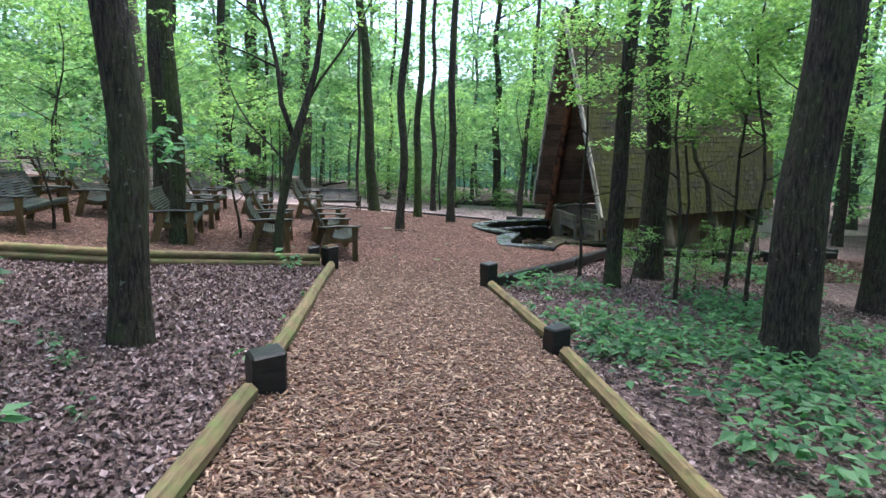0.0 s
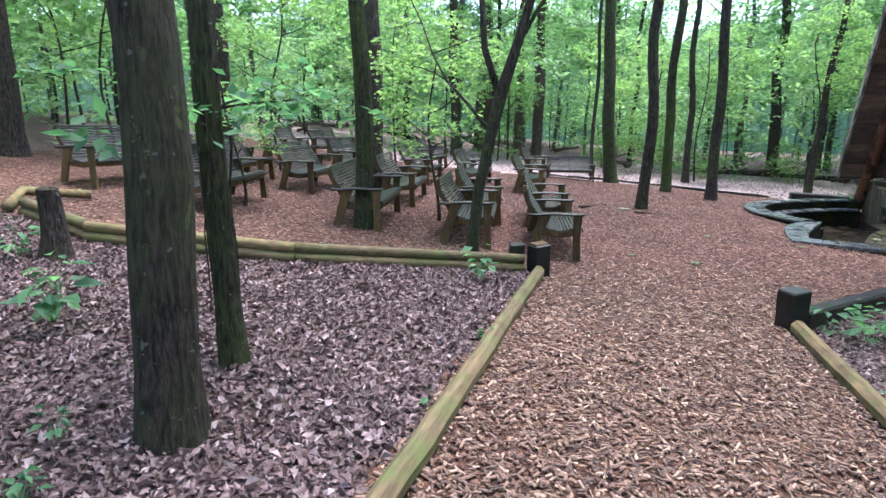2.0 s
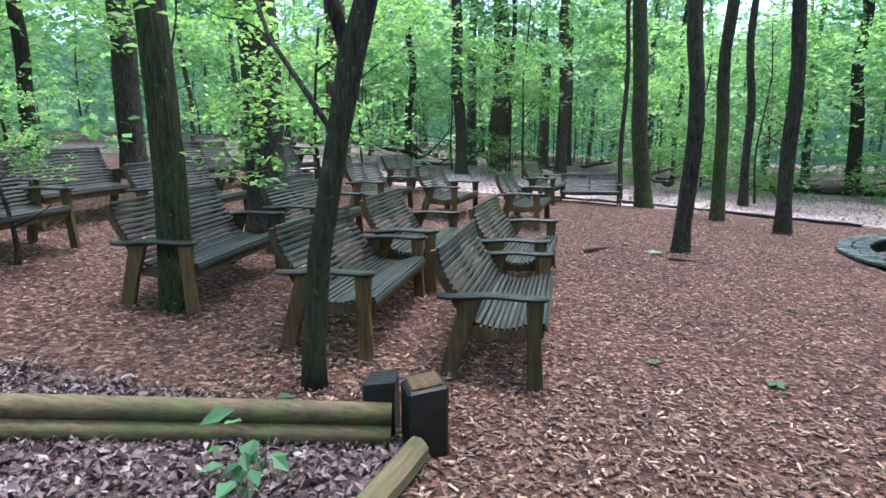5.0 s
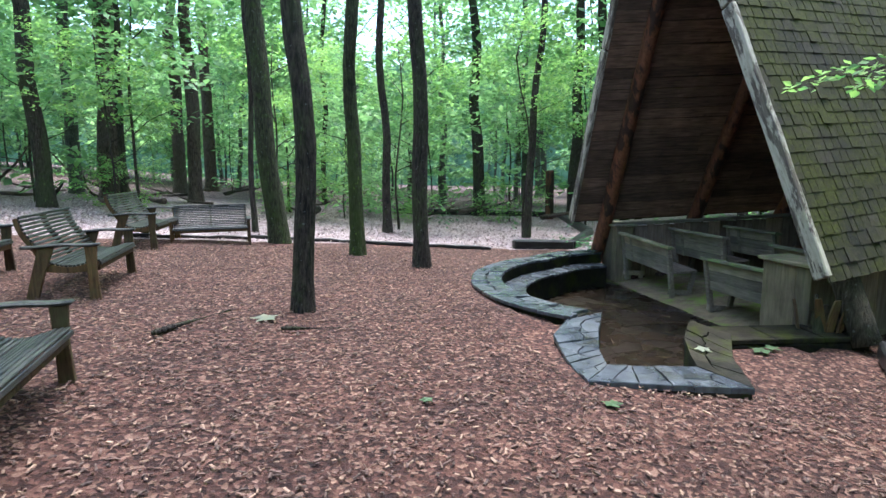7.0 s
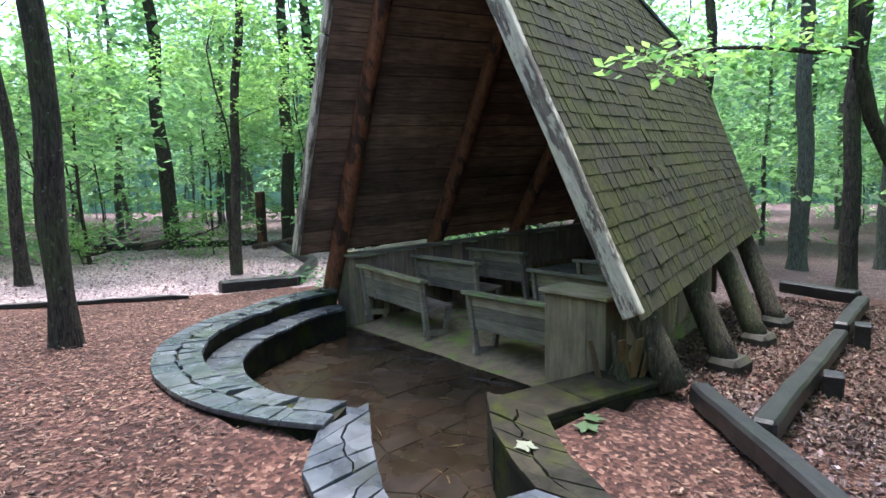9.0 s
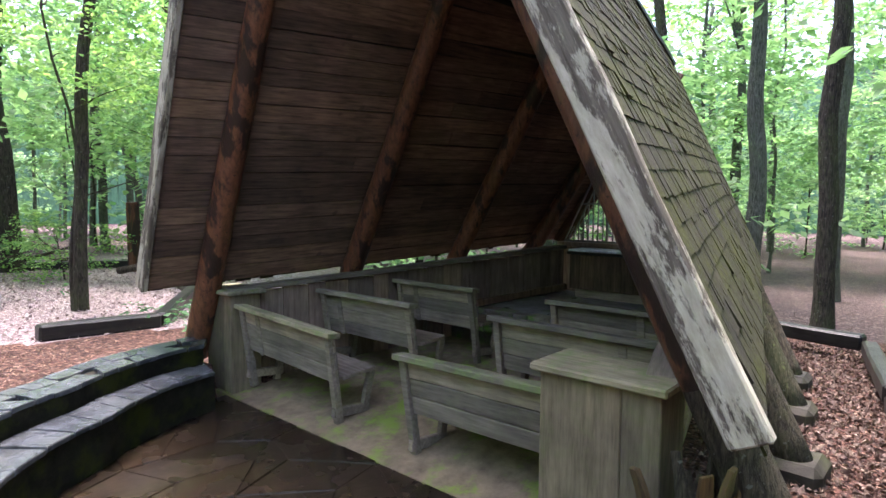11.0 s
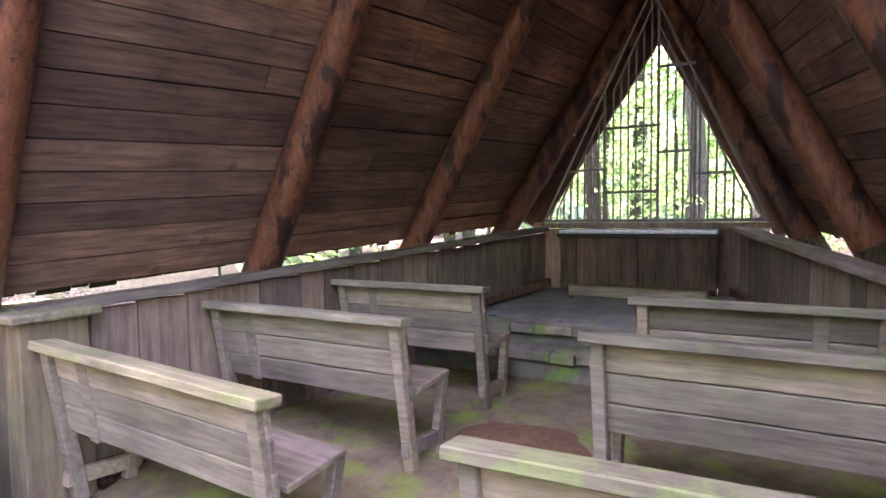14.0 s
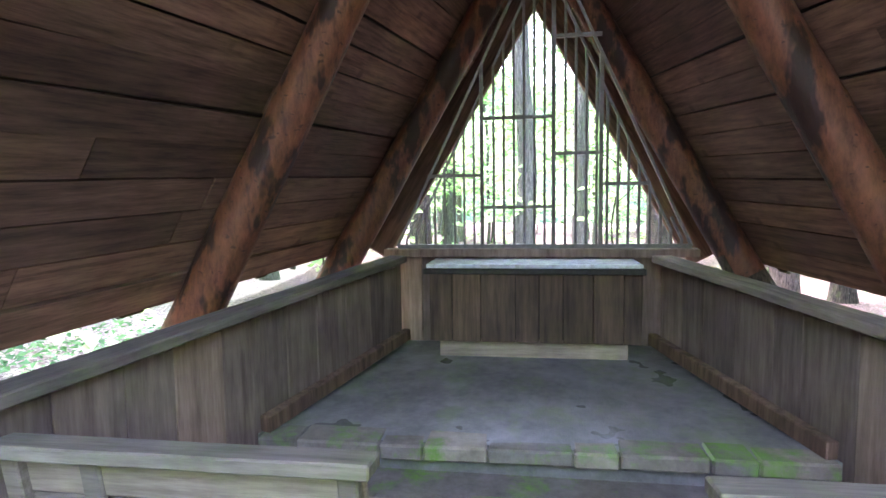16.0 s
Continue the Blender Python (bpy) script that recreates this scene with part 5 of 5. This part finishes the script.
def measured_trees():
    dark = "dark-barked forest tree with pale lichen spots"
    rows = [
        (-1.09, 4.9, 0.15, (-0.01, 0.0)), (-1.18, 5.68, 0.08, (-0.03, 0.01)), (-1.6, 10.2, 0.125, (0.0, 0.0)),
        (-2.2, 12.8, 0.26, (0.0, 0.0)), (3.03, 14.84, 0.115, (0.03, 0.0)), (4.37, 18.6, 0.13, (0.0, 0.0)),
        (5.15, 17.3, 0.13, (0.0, 0.02)), (9.35, 21.7, 0.1, (0.05, 0.0)), (5.85, 22.3, 0.11, (-0.02, 0.0)),
        (3.14, 20.05, 0.19, (-0.07, 0.0)), (2.75, 21.6, 0.06, (0, 0)), (-2.1, 25.6, 0.2, (-0.03, 0)),
        (-1.35, 30.0, 0.42, (0, 0)), (0.25, 34.5, 0.26, (0, 0)), (1.3, 37.5, 0.28, (0, 0)), (5.3, 8.2, 0.13, (0.0, 0.0)), (5.05, 4.5, 0.26, (0.01, 0)),
        (6.7, 9.2, 0.24, (-0.01, 0)), (9.0, 6.7, 0.17, (0.03, 0)), (9.9, 5.5, 0.13, (0.05, 0)), (19.8, 13.6, 0.21, (0, 0)), (21.8, 12.05, 0.2, (0.01, 0)),
        (16.6, 12.2, 0.16, (0, 0)), (-6.6, 15.8, 0.24, (-0.02, 0)), (-8.2, 11.5, 0.22, (0, 0)), (-4.4, 20.5, 0.32, (0, 0)),
        (12.4, 9.4, 0.09, (0.05, 0)), (15.6, 9.0, 0.09, (-0.03, 0)),
    ]
    for k, (x, y, r, lean) in enumerate(rows):
        # trunks past x = 19 get the bark with haze in its colour
        pale = (r > 0.24 and y > 20) or x > 19
        mossy = (x, y) in ((4.37, 18.6), (3.14, 20.05), (-1.18, 5.68), (-1.6, 10.2))
        tall_tree(x, y, r, lean, 13 + (k % 4) * 1.5, (BARK_HAZED if x > 16 else BARK_PALE) if pale else BARK_MOSSY if mossy else BARK, k, "tall pale pine trunk" if pale else "forest tree with green moss over its bark" if mossy else dark, crown=not ((2 < x < 10 and 17 < y < 23) or (-9 < x < 0 and 8 < y < 17)))


measured_trees()


def forked_tree():
    """The slender forked tree beside the front benches."""
    rng = random.Random(71)
    x, y = -0.02, 9.32
    t = thing("forked_tree", pose(x, y, ground_z(x, y)), "slender dark tree that forks above the benches", "tree")
    bm = bmesh.new()
    tube(bm, [(0, 0, -0.2), (0.01, 0, 0.2), (0.07, 0, 0.8), (0.2, 0.02, 1.45), (0.3, 0.03, 1.9), (0.45, 0.06, 2.4), (0.62, 0.1, 3.0), (0.75, 0.2, 3.9), (0.85, 0.3, 5.2)],
         [0.095, 0.074, 0.067, 0.067, 0.075, 0.055, 0.048, 0.035, 0.015], 12, 0.15)
    ends = []
    for start, d, l, r in (((0.29, 0.03, 1.85), (-0.25, 0.1, 1), 3.6, 0.045), ((0.45, 0.06, 2.4), (0.5, -0.1, 0.8), 3.0, 0.026), ((0.2, 0.02, 1.45), (-0.7, 0.2, 1), 2.8, 0.02), ((0.62, 0.1, 3.0), (0.2, 0.4, 1), 2.5, 0.025)):
        pts = limb(bm, start, d, l, r, rng, -0.2, 8)
        ends.append(pts)
        for k in (2, 3, 4):
            limb(bm, pts[k], (rng.uniform(-1, 1), rng.uniform(-1, 1), 0.3), 1.3, r * 0.45, rng, 0.2, 5)
    part("trunk", bm, BARK, t, "", True)
    verts, faces = [], []
    for pts in ends:
        for p in pts[3:]:
            leaf_cloud(rng, p, (0.8, 0.8, 0.35), 110, 0.09, verts, faces)
    soup("crown", verts, faces, FOLIAGE, t)


forked_tree()


def crooked_tree():
    """A thin crooked tree whose leafy bough hangs before the chapel roof."""
    rng = random.Random(19)
    x, y = 9.5, 10.75
    t = thing("crooked_tree", pose(x, y, ground_z(x, y)), "thin crooked dark tree with a leafy bough", "tree")
    bm = bmesh.new()
    tube(bm, [(0, 0, -0.2), (0.05, 0.05, 0.6), (-0.05, 0.25, 1.3), (-0.1, 0.3, 1.9), (-0.3, 0.5, 2.4), (-0.38, 0.62, 3.0), (-0.3, 0.7, 4.2)], [0.09, 0.07, 0.062, 0.058, 0.055, 0.05, 0.03], 10, 0.15)
    bough = limb(bm, (-0.38, 0.62, 2.95), (-0.85, 0.45, -0.12), 2.1, 0.025, rng, 0.15, 6)
    part("trunk", bm, BARK, t, "", True)
    verts, faces = [], []
    for p in bough[2:]:
        leaf_cloud(rng, p, (0.42, 0.42, 0.12), 56, 0.085, verts, faces)
    leaf_cloud(rng, (-0.2, 0.6, 3.6), (0.9, 0.9, 0.4), 500, 0.09, verts, faces)
    soup("crown", verts, faces, FOLIAGE, t)


def low_bough():
    """A leafy sprout on the thin trunk in the leaf bed."""
    rng = random.Random(23)
    t = [o for o in bpy.data.objects if o.name.split(".")[0] == "tree" and abs(o.location.x + 1.18) < 0.01][0]
    bm = bmesh.new()
    tips = []
    for a, rise in ((0.1, 0.05), (2.9, 0.12), (4.4, -0.05), (1.2, 0.2)):
        tips.append(limb(bm, (0, 0, 1.55), (math.cos(a), math.sin(a), rise), 0.62, 0.009, rng, 0.1, 5))
    part("bough", bm, BARK, t, "", True)
    for turn0, r, top in ((0.3, 0.008, 2.6), (2.6, 0.006, 2.1), (4.3, 0.005, 1.7)):
        bm = bmesh.new()
        pts = []
        for k in range(26):
            z = 0.35 + (top - 0.35) * k / 25
            a = turn0 + 1.1 * math.sin(z * 1.9 + turn0) + 0.25 * math.sin(z * 7)
            d = 0.092 - 0.008 * z
            pts.append((-0.03 * z + 0.03 * noise.noise((turn0, z, 0)) + d * math.cos(a), 0.01 * z + d * math.sin(a), z))
        tube(bm, pts, [r * (1.1 - 0.4 * k / 25) for k in range(26)], 6)
        part("vine", bm, BARK_PALE, t, "thin pale vine", True)
    verts, faces = [], []
    for pts in tips:
        for p in pts[2:]:
            leaf_cloud(rng, p, (0.16, 0.16, 0.1), 14, 0.1, verts, faces)
    soup("leaves", verts, faces, SEEDLING, t)


crooked_tree()
low_bough()


def young_trees():
    lab = "thin young tree with layered bright green leaves"
    rows = [(-0.72, 11.3, 2.6, 0.7), (-3.55, 10.5, 1.7, 0.4), (5.09, 8.95, 4.6, 0.8), (5.6, 7.0, 4.5, 0.85), (7.0, 7.6, 5.4, 0.9), (7.6, 9.6, 4.8, 0.7), (8.2, 7.4, 5.0, 1.0), (6.3, 6.4, 4.6, 0.7),
            (-4.6, 14.4, 4.2, 0.9), (-2.9, 18.3, 4.5, 1.0), (9.3, 21.8, 5.5, 1.0), (6.4, 23.3, 5.0, 1.0), (3.4, 23.5, 4.6, 1.0), (10.6, 10.1, 4.5, 0.9), (12.6, 24.0, 5.2, 1.0), (-0.4, 24.5, 4.2, 1.0), (-7.4, 13.0, 4.3, 0.9)]
    for k, (x, y, h, s) in enumerate(rows):
        sapling(x, y, h, k, NEAR_CROWNS, lab, "young trees", s, 0.022 + 0.004 * h * 0.5, centre=h * 0.82)


young_trees()


def bushes():
    for k, (x, y, h, s) in enumerate(((5.4, 25.6, 2.0, 0.85), (7.6, 25.2, 0.75, 0.5), (3.6, 26.0, 1.0, 0.6), (10.8, 25.6, 1.2, 0.7), (-0.5, 26.4, 1.2, 0.7), (5.75, 8.35, 1.1, 0.26), (6.6, 7.9, 0.8, 0.24), (7.6, 8.2, 1.2, 0.3))):
        sapling(x, y, h, 70 + k, NEAR_CROWNS, "low leafy bush growing in the undergrowth", "bushes in the undergrowth", s, 0.02, centre=h * 0.7)


bushes()


def forest():
    """The wood all round the clearing."""
    rng = random.Random(404)
    spots = []
    tries = 0
    while len(spots) < 420 and tries < 8000:
        tries += 1
        a, d = rng.uniform(0, 2 * math.pi), 11 + 38 * rng.random() ** 0.75
        x, y = 4 + d * math.cos(a), 12 + d * math.sin(a)
        if -9 < x < 11 and -4 < y < 24.5:
            continue
        if 7 < x < 16 and 9.5 < y < 21:
            continue
        u, v = to_chapel(x, y)
        if 4 < u < 15 and abs(v) < 3.2 and rng.random() < 0.85:
            continue
        if y < -6 and rng.random() < 0.7:
            continue
        if any((x - p) ** 2 + (y - q) ** 2 < 1.7 for p, q in spots):
            continue
        spots.append((x, y))
    for k, (x, y) in enumerate(spots):
        d = math.hypot(x - 4, y - 12)
        if k % 9 < 5:
            r = rng.choice((0.06, 0.08, 0.1, 0.12, 0.16, 0.22))
            tall_tree(x, y, r, (rng.gauss(0, 0.03), rng.gauss(0, 0.03)), rng.uniform(11, 16), (BARK if rng.random() < 0.8 else BARK_PALE) if d < 20 else BARK_HAZED, 500 + k, "distant forest tree with a high green crown", group="trees of the surrounding wood", low=(rng.uniform(4, 7), rng.uniform(6.5, 10)) if d > 14 else (rng.uniform(5, 8),))
        else:
            h = rng.uniform(3.0, 6.5)
            sapling(x, y, h, 900 + k, LOW_CROWNS, "leafy understorey tree in the surrounding wood", "understorey trees", rng.uniform(0.9, 1.4), rng.uniform(0.025, 0.05), centre=h * rng.uniform(0.45, 0.8))


forest()


def backdrop():
    """Far hillside woods that close the view, with haze painted into their greens."""
    n = Nodes("far_woods")
    w = n.world((1, 1, 0.55))
    a = n.noise(w, 0.9, 6, 0.75)
    # the greens are lightened to imitate haze over the distance
    col = n.ramp(a, [(0.3, (0.05, 0.12, 0.07)), (0.55, (0.15, 0.29, 0.16)), (0.75, (0.28, 0.46, 0.27))])
    bars = n.ramp(n.noise(n.world((1, 1, 0.03)), 1.3, 3, 0.6), [(0.36, (0.4, 0.37, 0.34)), (0.44, (1, 1, 1))])
    mat = n.finish(n.mix(1.0, col, bars, "MULTIPLY"), 0.9, a, 0.4, 1.0)
    bm = bmesh.new()
    rows = []
    for z in (-3, 0.5, 3, 6, 9, 12):
        ring = []
        for k in range(180):
            t = 2 * math.pi * k / 180
            r = 62 + 2.2 * noise.noise((k * 0.6, z, 0))
            zz = z if z < 12 else 13 + 5.0 * noise.noise((k * 0.45, 3, 1))
            ring.append(bm.verts.new((4 + r * math.cos(t), 12 + r * math.sin(t), zz)))
        rows.append(ring)
    for p, q in zip(rows, rows[1:]):
        for k in range(180):
            bm.faces.new((p[k], p[(k + 1) % 180], q[(k + 1) % 180], q[k]))
    tagged(part("backdrop", bm, mat, None, "", True), "distant green woods beyond the clearing", "woods", kind="structure")


backdrop()


# ---------------- small plants ----------------
def seedling_mesh(seed, count, size):
    rng = random.Random(seed)
    verts, faces = [], []
    for k in range(count):
        a = rng.uniform(0, 6.3)
        h = rng.uniform(0.05, 0.22)
        m = Matrix.Translation((0.06 * math.cos(a), 0.06 * math.sin(a), h)) @ Euler((rng.gauss(0, 0.25), rng.uniform(-0.1, 0.5), a)).to_matrix().to_4x4()
        s = size * rng.uniform(0.6, 1.2)
        leaf_faces(verts, faces, m, s, s * 0.6, s * 0.1)
        c, d = math.cos(a), math.sin(a)
        b = len(verts)
        verts += [(0, 0, 0), (0.004, 0.004, 0), (0.06 * c, 0.06 * d, h)]
        faces.append((b, b + 1, b + 2))
    me = bpy.data.meshes.new("seedling")
    me.from_pydata(verts, [], faces)
    me.materials.append(SEEDLING)
    return me


def seedlings():
    rng = random.Random(55)
    kinds = [seedling_mesh(60 + k, 7 + k * 3, 0.1) for k in range(4)]
    # single plants in the left bed
    for x, y, s in ((-1.95, 3.75, 2.3), (-1.75, 4.15, 1.7), (-3.9, 7.0, 1.6), (0.15, 8.4, 1.5), (-1.6, 4.75, 0.7), (-1.85, 3.3, 0.9), (-2.6, 5.9, 2.0), (-2.1, 4.6, 1.5), (-1.35, 4.3, 0.8),
                    (-0.1, 4.15, 1.2), (-1.35, 3.1, 1.6), (0.2, 8.2, 1.3), (-1.0, 3.5, 0.7), (-3.0, 6.4, 1.4), (0.35, 6.6, 0.6), (0.1, 5.4, 0.6)):
        o = new("seedling", rng.choice(kinds))
        o.matrix_basis = pose(x, y, ground_z(x, y), 0, 0, rng.uniform(0, 360)) @ Matrix.Scale(s, 4)
        tagged(o, "small green seedling growing through dead leaves", "plant", "seedlings in the bed")
    verts, faces = [], []
    n = 0
    while n < 1900:
        r = rng.random()
        if n > 1620:
            x, y = rng.uniform(2.7, 6.0), rng.uniform(1.8, 6.5)
        elif n > 1250:
            x, y = rng.uniform(9.2, 17), rng.uniform(16.8, 20.5)
        elif r < 0.72:
            x, y = rng.uniform(2.3, 10), rng.uniform(0.5, 10.5)
        elif r < 0.86:
            x, y = rng.uniform(8, 22), rng.uniform(4, 11)
        else:
            x, y = rng.uniform(-14, 18), rng.uniform(22.5, 34)
        edge = 2.62 + (y - 3.0) * 0.11 if y < 7.8 else 3.2 + (y - 7.9) / 0.82
        if y < 12 and x < edge:
            continue
        if n <= 1250 and noise.noise((x * 0.7, y * 0.7, 2)) < 0.02 + 0.06 * max(0.0, y - 6) * (x < 7):
            continue
        n += 1
        k = rng.randint(4, 8)
        for _ in range(k):
            a, h = rng.uniform(0, 6.3), rng.uniform(0.04, 0.24)
            s = rng.uniform(0.06, 0.15)
            m = Matrix.Translation((x + 0.1 * math.cos(a), y + 0.1 * math.sin(a), ground_z(x, y) + h)) @ Euler((rng.gauss(0, 0.3), rng.uniform(-0.2, 0.5), a)).to_matrix().to_4x4()
            leaf_faces(verts, faces, m, s, s * 0.6, s * 0.12)
    tagged(soup("ground_cover", verts, faces, SEEDLING), "low green seedlings covering the woodland floor", "ground cover", kind="stuff")


seedlings()


def deadwood():
    rng = random.Random(83)
    # snapped stump in the left bed
    bm = bmesh.new()
    tube(bm, [(0, 0, -0.1), (0, 0, 0.05), (0.01, 0, 0.2), (0.0, 0.01, 0.42), (-0.01, 0, 0.62)], [0.2, 0.15, 0.115, 0.1, 0.095], 14, 0.25, 4)
    for v in bm.verts:
        if v.co.z > 0.55:
            v.co.z += 0.06 * noise.noise(v.co * 9)
    o = part("tree_stump", bm, BARK)
    o.location = (-3.62, 7.12, ground_z(-3.62, 7.12))
    tagged(o, "dark broken tree stump beside the pole edging", "stump")
    for (x0, y0), (x1, y1), r in (((1.67, 14.0), (2.3, 14.75), 0.025), ((2.74, 14.05), (3.28, 14.0), 0.018)):
        bm = bmesh.new()
        n = 6
        pts = []
        for k in range(n):
            f = k / (n - 1)
            x, y = x0 + (x1 - x0) * f, y0 + (y1 - y0) * f
            pts.append((x + 0.03 * noise.noise((f * 6, x0, 0)), y + 0.05 * noise.noise((f * 5, y0, 4)), ground_z(x, y) + 0.03 + r * 0.5))
        tube(bm, pts, [r * (0.6 + 0.5 * math.sin(k)) if k else r * 0.5 for k in range(1, n + 1)], 7, 0.2)
        tagged(part("fallen_stick", bm, BARK, None, "", True), "dark fallen stick lying on wood chips", "stick", "fallen sticks")
    for k in range(46):
        x, y = rng.uniform(-10, 14), rng.uniform(24.5, 33)
        a, l, r = rng.uniform(0, 6.3), rng.uniform(0.8, 3.5), rng.uniform(0.03, 0.11)
        bm = bmesh.new()
        p = Vector((x, y, ground_z(x, y) + r + rng.uniform(0, 0.25)))
        limb(bm, p, (math.cos(a), math.sin(a), 0.02), l, r, rng, 0.0, 7)
        tagged(part("fallen_log", bm, BARK_PALE if k % 3 else BARK, None, "", True), "fallen grey-brown branch in the brush beyond the clearing", "log", "fallen branches in the brush")


deadwood()


def maple_leaf(name, x, y, z, size, turn, material, label):
    """A lobed leaf lying flat, its rim slightly curled."""
    bm = bmesh.new()
    rim = []
    n = 20
    for k in range(n):
        a = 2 * math.pi * k / n
        lobe = 1.0 if k % 4 == 0 else 0.7 if k % 2 == 0 else 0.66
        if k == n // 2:
            lobe = 0.25
        r = size / 2 * lobe
        rim.append((r * math.cos(a), r * math.sin(a), 0.012 * noise.noise((a, x, y)) + 0.006))
    up = [bm.verts.new(p) for p in rim]
    lo = [bm.verts.new((p[0], p[1], p[2] - 0.002)) for p in rim]
    top, under = bm.verts.new((0, 0, 0.012)), bm.verts.new((0, 0, 0.01))
    for k in range(n):
        j = (k + 1) % n
        bm.faces.new((up[k], up[j], top))
        bm.faces.new((lo[j], lo[k], under))
        bm.faces.new((lo[k], lo[j], up[j], up[k]))
    o = part(name, bm, material)
    o.matrix_basis = pose(x, y, z, 0, 0, turn)
    return tagged(o, label, "leaf", "fallen leaves")


def fallen_leaves():
    green = leaf_material("green_fallen_leaf", (0.06, 0.12, 0.05), (0.13, 0.2, 0.1))
    pale = leaf_material("pale_fallen_leaf", (0.24, 0.25, 0.19), (0.38, 0.39, 0.3))
    for x, y, size, turn, mat, label in (
            (2.62, 14.48, 0.3, 20, pale, "large pale fallen leaf lying on wood chips"), (2.9, 10.46, 0.17, 70, green, "green fallen maple leaf on wood chips"),
            (2.1, 10.57, 0.12, 200, green, "green fallen maple leaf on wood chips"), (4.85, 11.9, 0.16, 130, green, "green fallen maple leaf on wood chips"),
            (6.86, 12.45, 0.2, 40, green, "green fallen maple leaf beside the low wall"), (7.05, 12.5, 0.18, 150, green, "green fallen maple leaf beside the low wall"),
            (3.6, 12.3, 0.11, 15, green, "green fallen maple leaf on wood chips")):
        maple_leaf("fallen_leaf", x, y, ground_z(x, y) + 0.022, size, turn, mat, label)
    maple_leaf("fallen_leaf", 6.28, 12.55, -0.105, 0.16, 80, pale, "pale fallen maple leaf on the stone threshold")
    rng = random.Random(12)
    for x, y, a, l in ((7.3, 14.2, -1.3, 0.5), (6.2, 13.1, 0.6, 0.3), (6.7, 13.4, 2.3, 0.35), (6.0, 12.9, 1.2, 0.25), (7.5, 13.6, 0.2, 0.3), (6.4, 14.0, 0.9, 0.22)):
        bm = bmesh.new()
        limb(bm, (x, y, -0.502), (math.cos(a), math.sin(a), 0.0), l, 0.006, rng, 0.05, 5)
        for v in bm.verts:
            v.co.z = max(-0.514, min(-0.488, v.co.z))
        tagged(part("twig", bm, BENCH_LEG, None, "", True), "thin brown twig lying on the wet stone floor", "twig", "twigs on the patio")


fallen_leaves()


def rotten_boards():
    """Splintered boards and rotten wood under the low end of the barge board."""
    rng = random.Random(64)
    c = at(-0.2, -2.42)
    heap = thing("rotten_boards", Matrix.Translation((c.x, c.y, -0.25)), "splintered reddish rotten boards beside the pier", "rotten wood")
    for k in range(11):
        w, h = rng.uniform(0.07, 0.15), rng.uniform(0.3, 0.58)
        bm = bmesh.new()
        box(bm, (w, rng.uniform(0.012, 0.03), h), bevel=0.004, centre=(0, 0, h / 2))
        for z in (0.3, 0.6, 0.8):
            bmesh.ops.bisect_plane(bm, geom=bm.verts[:] + bm.edges[:] + bm.faces[:], plane_co=(0, 0, h * z), plane_no=(0, 0, 1))
        for v in bm.verts:
            f = v.co.z / h
            v.co.x *= 1 - 0.9 * max(0.0, f - 0.6)
        rough_up(bm, 0.014, 8.0, k * 3.3)
        part("splinter", bm, (LOG_FOOT, BENCH_LEG)[k % 2], heap).matrix_basis = pose(rng.uniform(-0.12, 0.3), rng.uniform(-0.12, 0.12), -0.06, rng.uniform(-22, 22), rng.uniform(-24, 24), rng.uniform(-60, 60))


rotten_boards()

# ---------------- the smallest pieces ----------------
strew_chips(30000, (-0.6, 4.0, 0.3, 10.6), PATH_CHIPS, "loose pale orange-brown wood chips strewn over the path", 5, 0.085)
strew_chips(36000, (-6.0, 8.6, 6.6, 19.5), CHIPS, "loose reddish-brown wood chips strewn over the clearing", 6)
strew_leaves(72000, (-7.0, 0.8, 1.0, 9.0), LITTER, "dry purplish-brown dead leaves covering the bed", 9)
strew_leaves(28000, (2.3, 9.0, 1.0, 12.0), LITTER, "dry brown dead leaves between green seedlings", 10)
strew_leaves(24000, (8.0, 15.0, 9.0, 13.5), BROWN_LITTER, "brown leaf and bark litter beside the chapel", 11)
strew_leaves(24000, (-9.0, 15.0, 19.2, 29.0), SHEEN_LITTER, "pale dead leaves in the far bed with sky sheen in their colour", 12)
build_shingles(chapel_roof)
